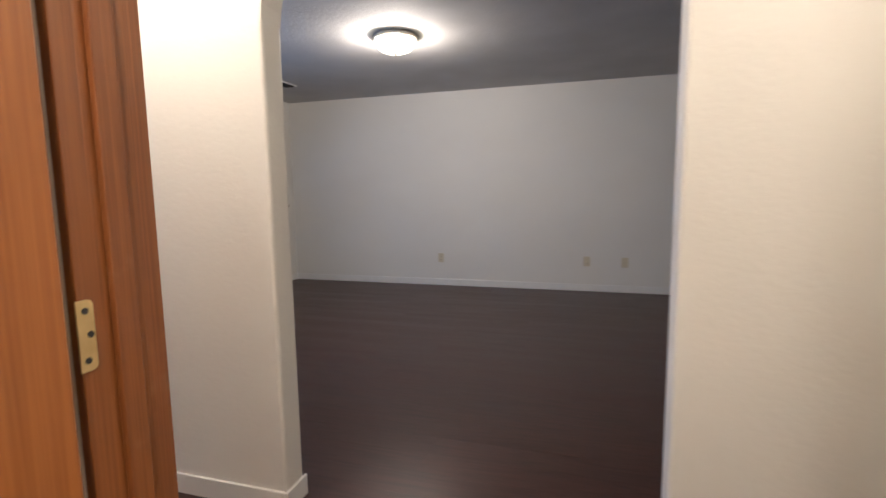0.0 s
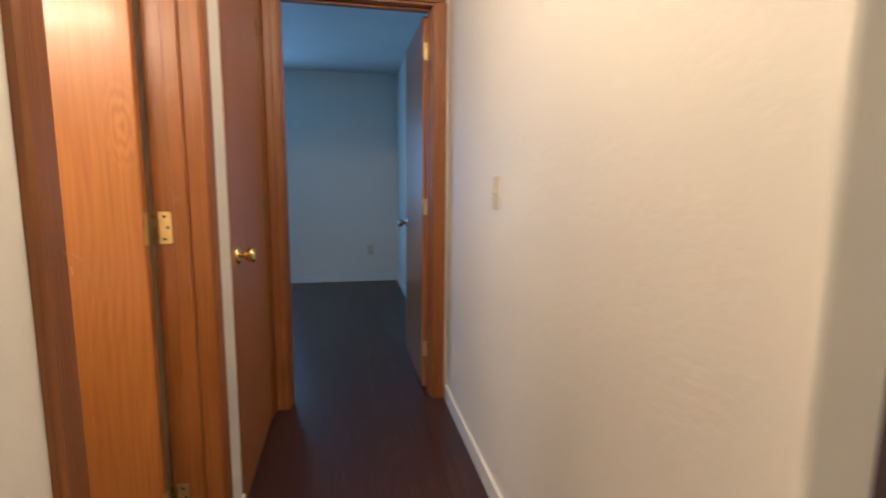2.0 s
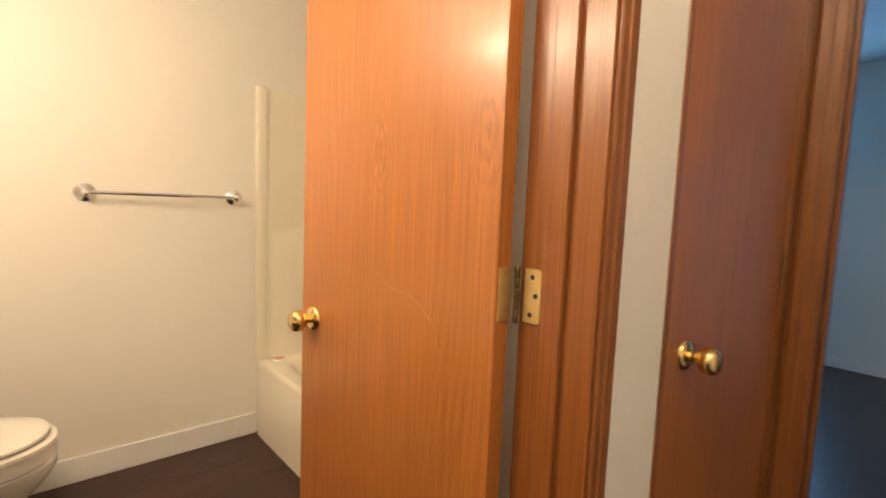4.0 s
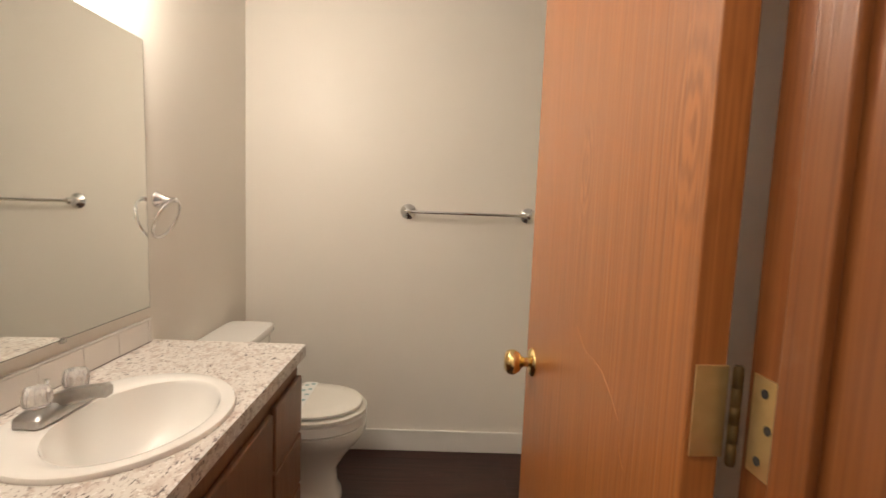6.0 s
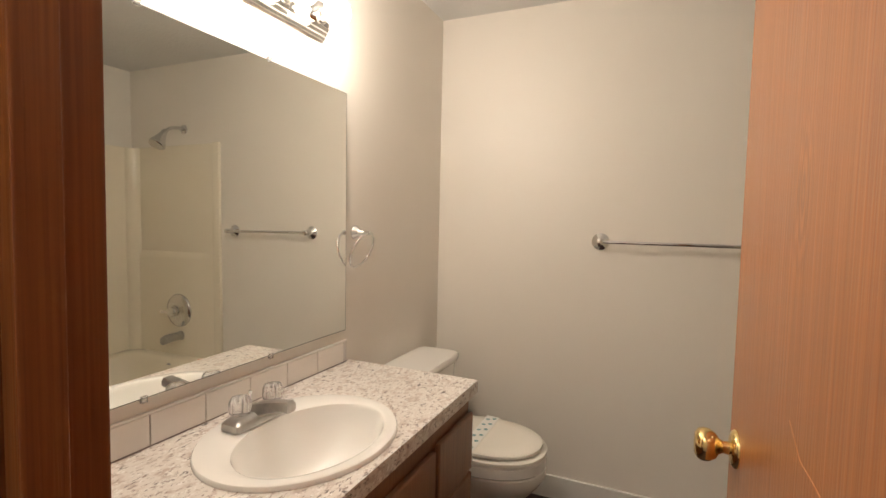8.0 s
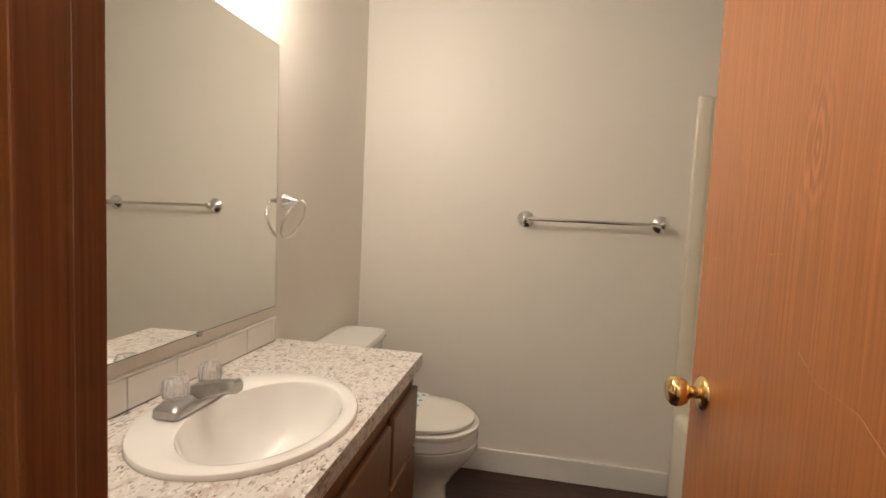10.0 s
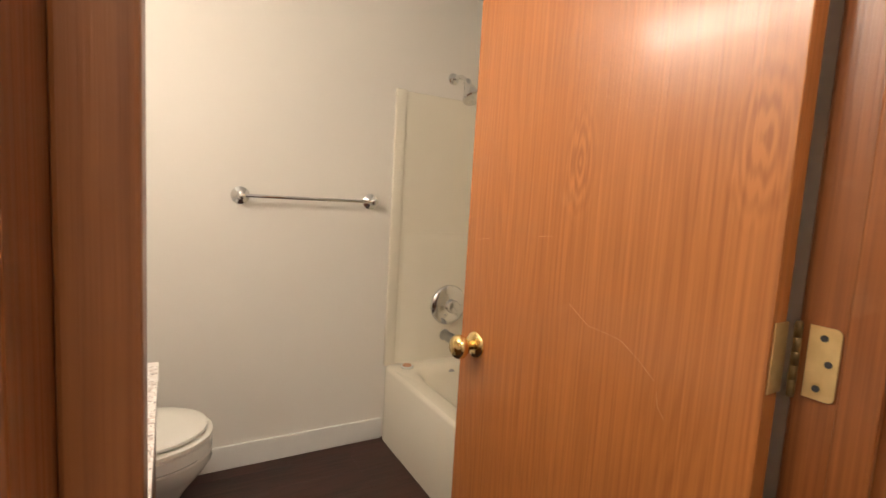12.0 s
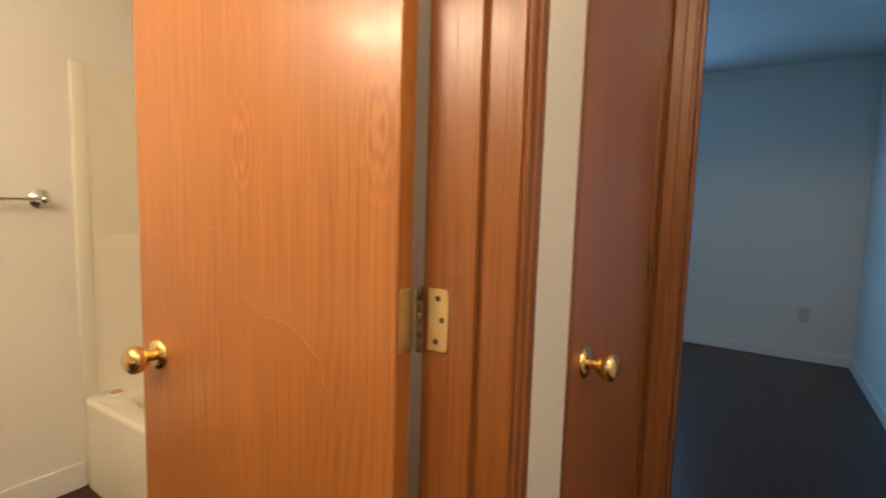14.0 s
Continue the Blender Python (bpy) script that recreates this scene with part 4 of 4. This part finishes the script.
# tub with its moulded surround
TX0, TX1, TY0, TY1, RIM = BATH_W, -1.922, BATH_S, -0.60, 0.38
tub = thing("bathtub", pose(0, 0, 0), "cream fibreglass bathtub with moulded surround", "bathtub")
cx, cy, hx, hy = (TX0 + TX1) / 2, (TY0 + TY1) / 2, (TX1 - TX0) / 2, (TY1 - TY0) / 2
rings = []
for ox, oy, z, p in ((hx, hy, 0, 40), (hx, hy, 0.05, 40), (hx, hy, RIM - 0.02, 40), (hx - 0.003, hy - 0.003, RIM - 0.008, 36), (hx - 0.012, hy - 0.012, RIM, 30), (hx - 0.075, hy - 0.085, RIM, 9), (hx - 0.092, hy - 0.105, RIM - 0.008, 7), (hx - 0.105, hy - 0.125, RIM - 0.04, 6),
                     (hx - 0.145, hy - 0.20, 0.12, 5), (hx - 0.19, hy - 0.27, 0.07, 4)):
    rings.append(oval(cx, cy, z, ox, oy, 96, p))
bm = loft(rings)
part("tub", bm, M_TUB, tub, smooth=True)
SUR = 1.708
for panel in ((TX0, TX0 + 0.02, TY0 + 0.002, TY1, RIM - 0.004, SUR), (TX0 + 0.02, TX1 - 0.01, TY0 + 0.002, TY0 + 0.016, RIM - 0.004, SUR), (TX0 + 0.02, TX1 - 0.01, TY1 - 0.016, TY1 - 0.001, RIM - 0.004, SUR)):
    part("surround_panel", boxes(panel, bevel=0.005), M_TUB, tub)
part("surround_flange", boxes((TX1 - 0.052, TX1 + 0.004, TY0 + 0.001, TY0 + 0.024, RIM - 0.006, SUR + 0.006), bevel=0.008), M_TUB, tub, smooth=True)
# the lower part of the panels stands further out and ends in a sloping ledge
prof = [(0.015, RIM - 0.004), (0.030, RIM - 0.004), (0.030, 0.995), (0.027, 1.012), (0.015, 1.04)]
part("ledge", loft([[(x, TY0 + 0.0155 + (d - 0.015) * k, z) for d, z in prof] for x, k in ((TX0 + 0.02, 1), (TX1 - 0.19, 1), (TX1 - 0.14, 0.75), (TX1 - 0.10, 0.25), (TX1 - 0.07, 0.02))]), M_TUB, tub, smooth=True)
part("corner_post", loft([oval(TX0 + 0.02, TY0 + 0.016, z, 0.06, 0.06, 24) for z in (RIM - 0.004, SUR - 0.004)]), M_TUB, tub, smooth=True)
part("towel_rail", tube([(TX0 + 0.02, -1.75, 1.06), (TX0 + 0.06, -1.72, 1.06), (TX0 + 0.06, -0.95, 1.06), (TX0 + 0.02, -0.92, 1.06)], 0.009, 12), M_TUB, tub, smooth=True)

VXc = -2.258
WALL = TY0 + 0.030
valve = thing("shower_valve", pose(VXc, WALL, 0.668, -90), "round chrome shower valve with lever", "shower valve")
part("trim_plate", lathe([(0, 0), (0.105, 0), (0.105, 0.006), (0.097, 0.016), (0.080, 0.022), (0.074, 0.024), (0.054, 0.026), (0.046, 0.032), (0, 0.032)], None, 48), M_CHROME, valve, "", True)
part("bonnet", lathe([(0, 0.028), (0.036, 0.028), (0.034, 0.060), (0.030, 0.068), (0.018, 0.072), (0, 0.073)], None, 32), M_CHROME, valve, "", True)
part("lever", loft([[(x, y + w * sy, 0.050 + h * sz) for sy, sz in ((-1, -1), (1, -1), (1, 1), (-1, 1))] for x, y, w, h in ((0.0, 0.0, 0.012, 0.010), (-0.05, 0.004, 0.010, 0.008), (-0.095, 0.008, 0.008, 0.006), (-0.105, 0.009, 0.006, 0.004))]), M_CHROME, valve)
spt = thing("tub_spout", pose(VXc + 0.01, WALL, 0.508), "chrome tub spout under the valve", "tub spout")
part("collar", lathe([(0, 0), (0.030, 0), (0.028, 0.008), (0, 0.008)], pose(0, 0, 0, -90), 24), M_DULLCHROME, spt, "", True)
part("spout", loft([[(r * math.cos(a), y, z + r * k * math.sin(a)) for a in (2 * math.pi * i / 20 for i in range(20))] for y, z, r, k in ((0.005, 0, 0.025, 1), (0.06, 0, 0.026, 1), (0.11, -0.004, 0.026, 1.05), (0.130, -0.010, 0.022, 1.1), (0.137, -0.014, 0.012, 1.0))]), M_DULLCHROME, spt, smooth=True)
ovf = thing("overflow_plate", pose(VXc + 0.01, TY0 + 0.118, 0.318, -80), "round chrome overflow plate in the tub's end", "overflow plate")
part("plate", lathe([(0, 0), (0.036, 0), (0.036, 0.004), (0.030, 0.010), (0, 0.012)], None, 28), M_DULLCHROME, ovf, "", True)
head = thing("wall_shower", pose(VXc + 0.03, BATH_S, 1.806), "chrome shower head on a bent arm", "shower head")
part("escutcheon", lathe([(0, 0), (0.029, 0), (0.028, 0.004), (0.016, 0.012), (0, 0.012)], pose(0, 0, 0, -90), 28), M_CHROME, head, "", True)
part("arm", tube([(0, 0.0, 0), (0, 0.05, 0.002), (0, 0.085, -0.004), (0, 0.115, -0.022), (0, 0.140, -0.046)], 0.0105, 14), M_CHROME, head, "", True)
part("spray_head", lathe([(0, -0.012), (0.014, -0.010), (0.015, 0.012), (0.019, 0.020), (0.026, 0.042), (0.036, 0.062), (0.038, 0.076), (0.034, 0.080), (0, 0.078)], pose(0, 0.138, -0.042, 212) @ Matrix.Scale(1.25, 4), 28), M_CHROME, head, "", True)
soap = thing("soap_ring", pose(-2.012, -1.985, RIM), "small cream and amber ring lying on the tub rim", "soap dish")
part("dish", lathe([(0.012, 0.001), (0.030, 0.0005), (0.032, 0.006), (0.028, 0.012), (0.018, 0.010), (0.012, 0.004)], None, 28), M_SEAT, soap, "", True)
part("bead", lathe([(0.018, 0.010), (0.023, 0.010), (0.022, 0.014), (0.019, 0.014)], None, 24), M_SOAP, soap, "amber inner ring", True)

# ---- floor planks ----
PW, PL = 0.152, 1.22
plank_meshes = {}


def plank(x0, x1, y0, y1):
    key = (round(x1 - x0, 3), round(y1 - y0, 3))
    if key not in plank_meshes:
        me = bpy.data.meshes.new("plank")
        bm = boxes((0, key[0], 0, key[1], -0.006, 0))
        top = [e for e in bm.edges if all(abs(v.co.z) < 1e-6 for v in e.verts)]
        bmesh.ops.bevel(bm, geom=top, offset=0.0005, segments=1, affect="EDGES")
        bm.to_mesh(me)
        bm.free()
        me.materials.append(M_PLANK)
        plank_meshes[key] = me
    ob = new("plank", plank_meshes[key])
    ob.location = (x0, y0, 0)
    ob.parent = floor


rng = random.Random(4)
row = 0
y = BED_S
while y < LIV_N:
    y1 = min(y + PW, LIV_N)
    lo, hi = (BED_W if y < BED_N else LIV_W), (START_E if y < HALL_N - PW else LIV_E)
    x = lo - rng.choice((0.0, 0.2, 0.4, 0.6, 0.8, 1.0))
    while x < hi:
        a, b = max(x, lo), min(x + PL, hi)
        if b - a > 0.02:
            plank(a, b - 0.0002, y, y1 - 0.0002)
        x += PL
    y += PW
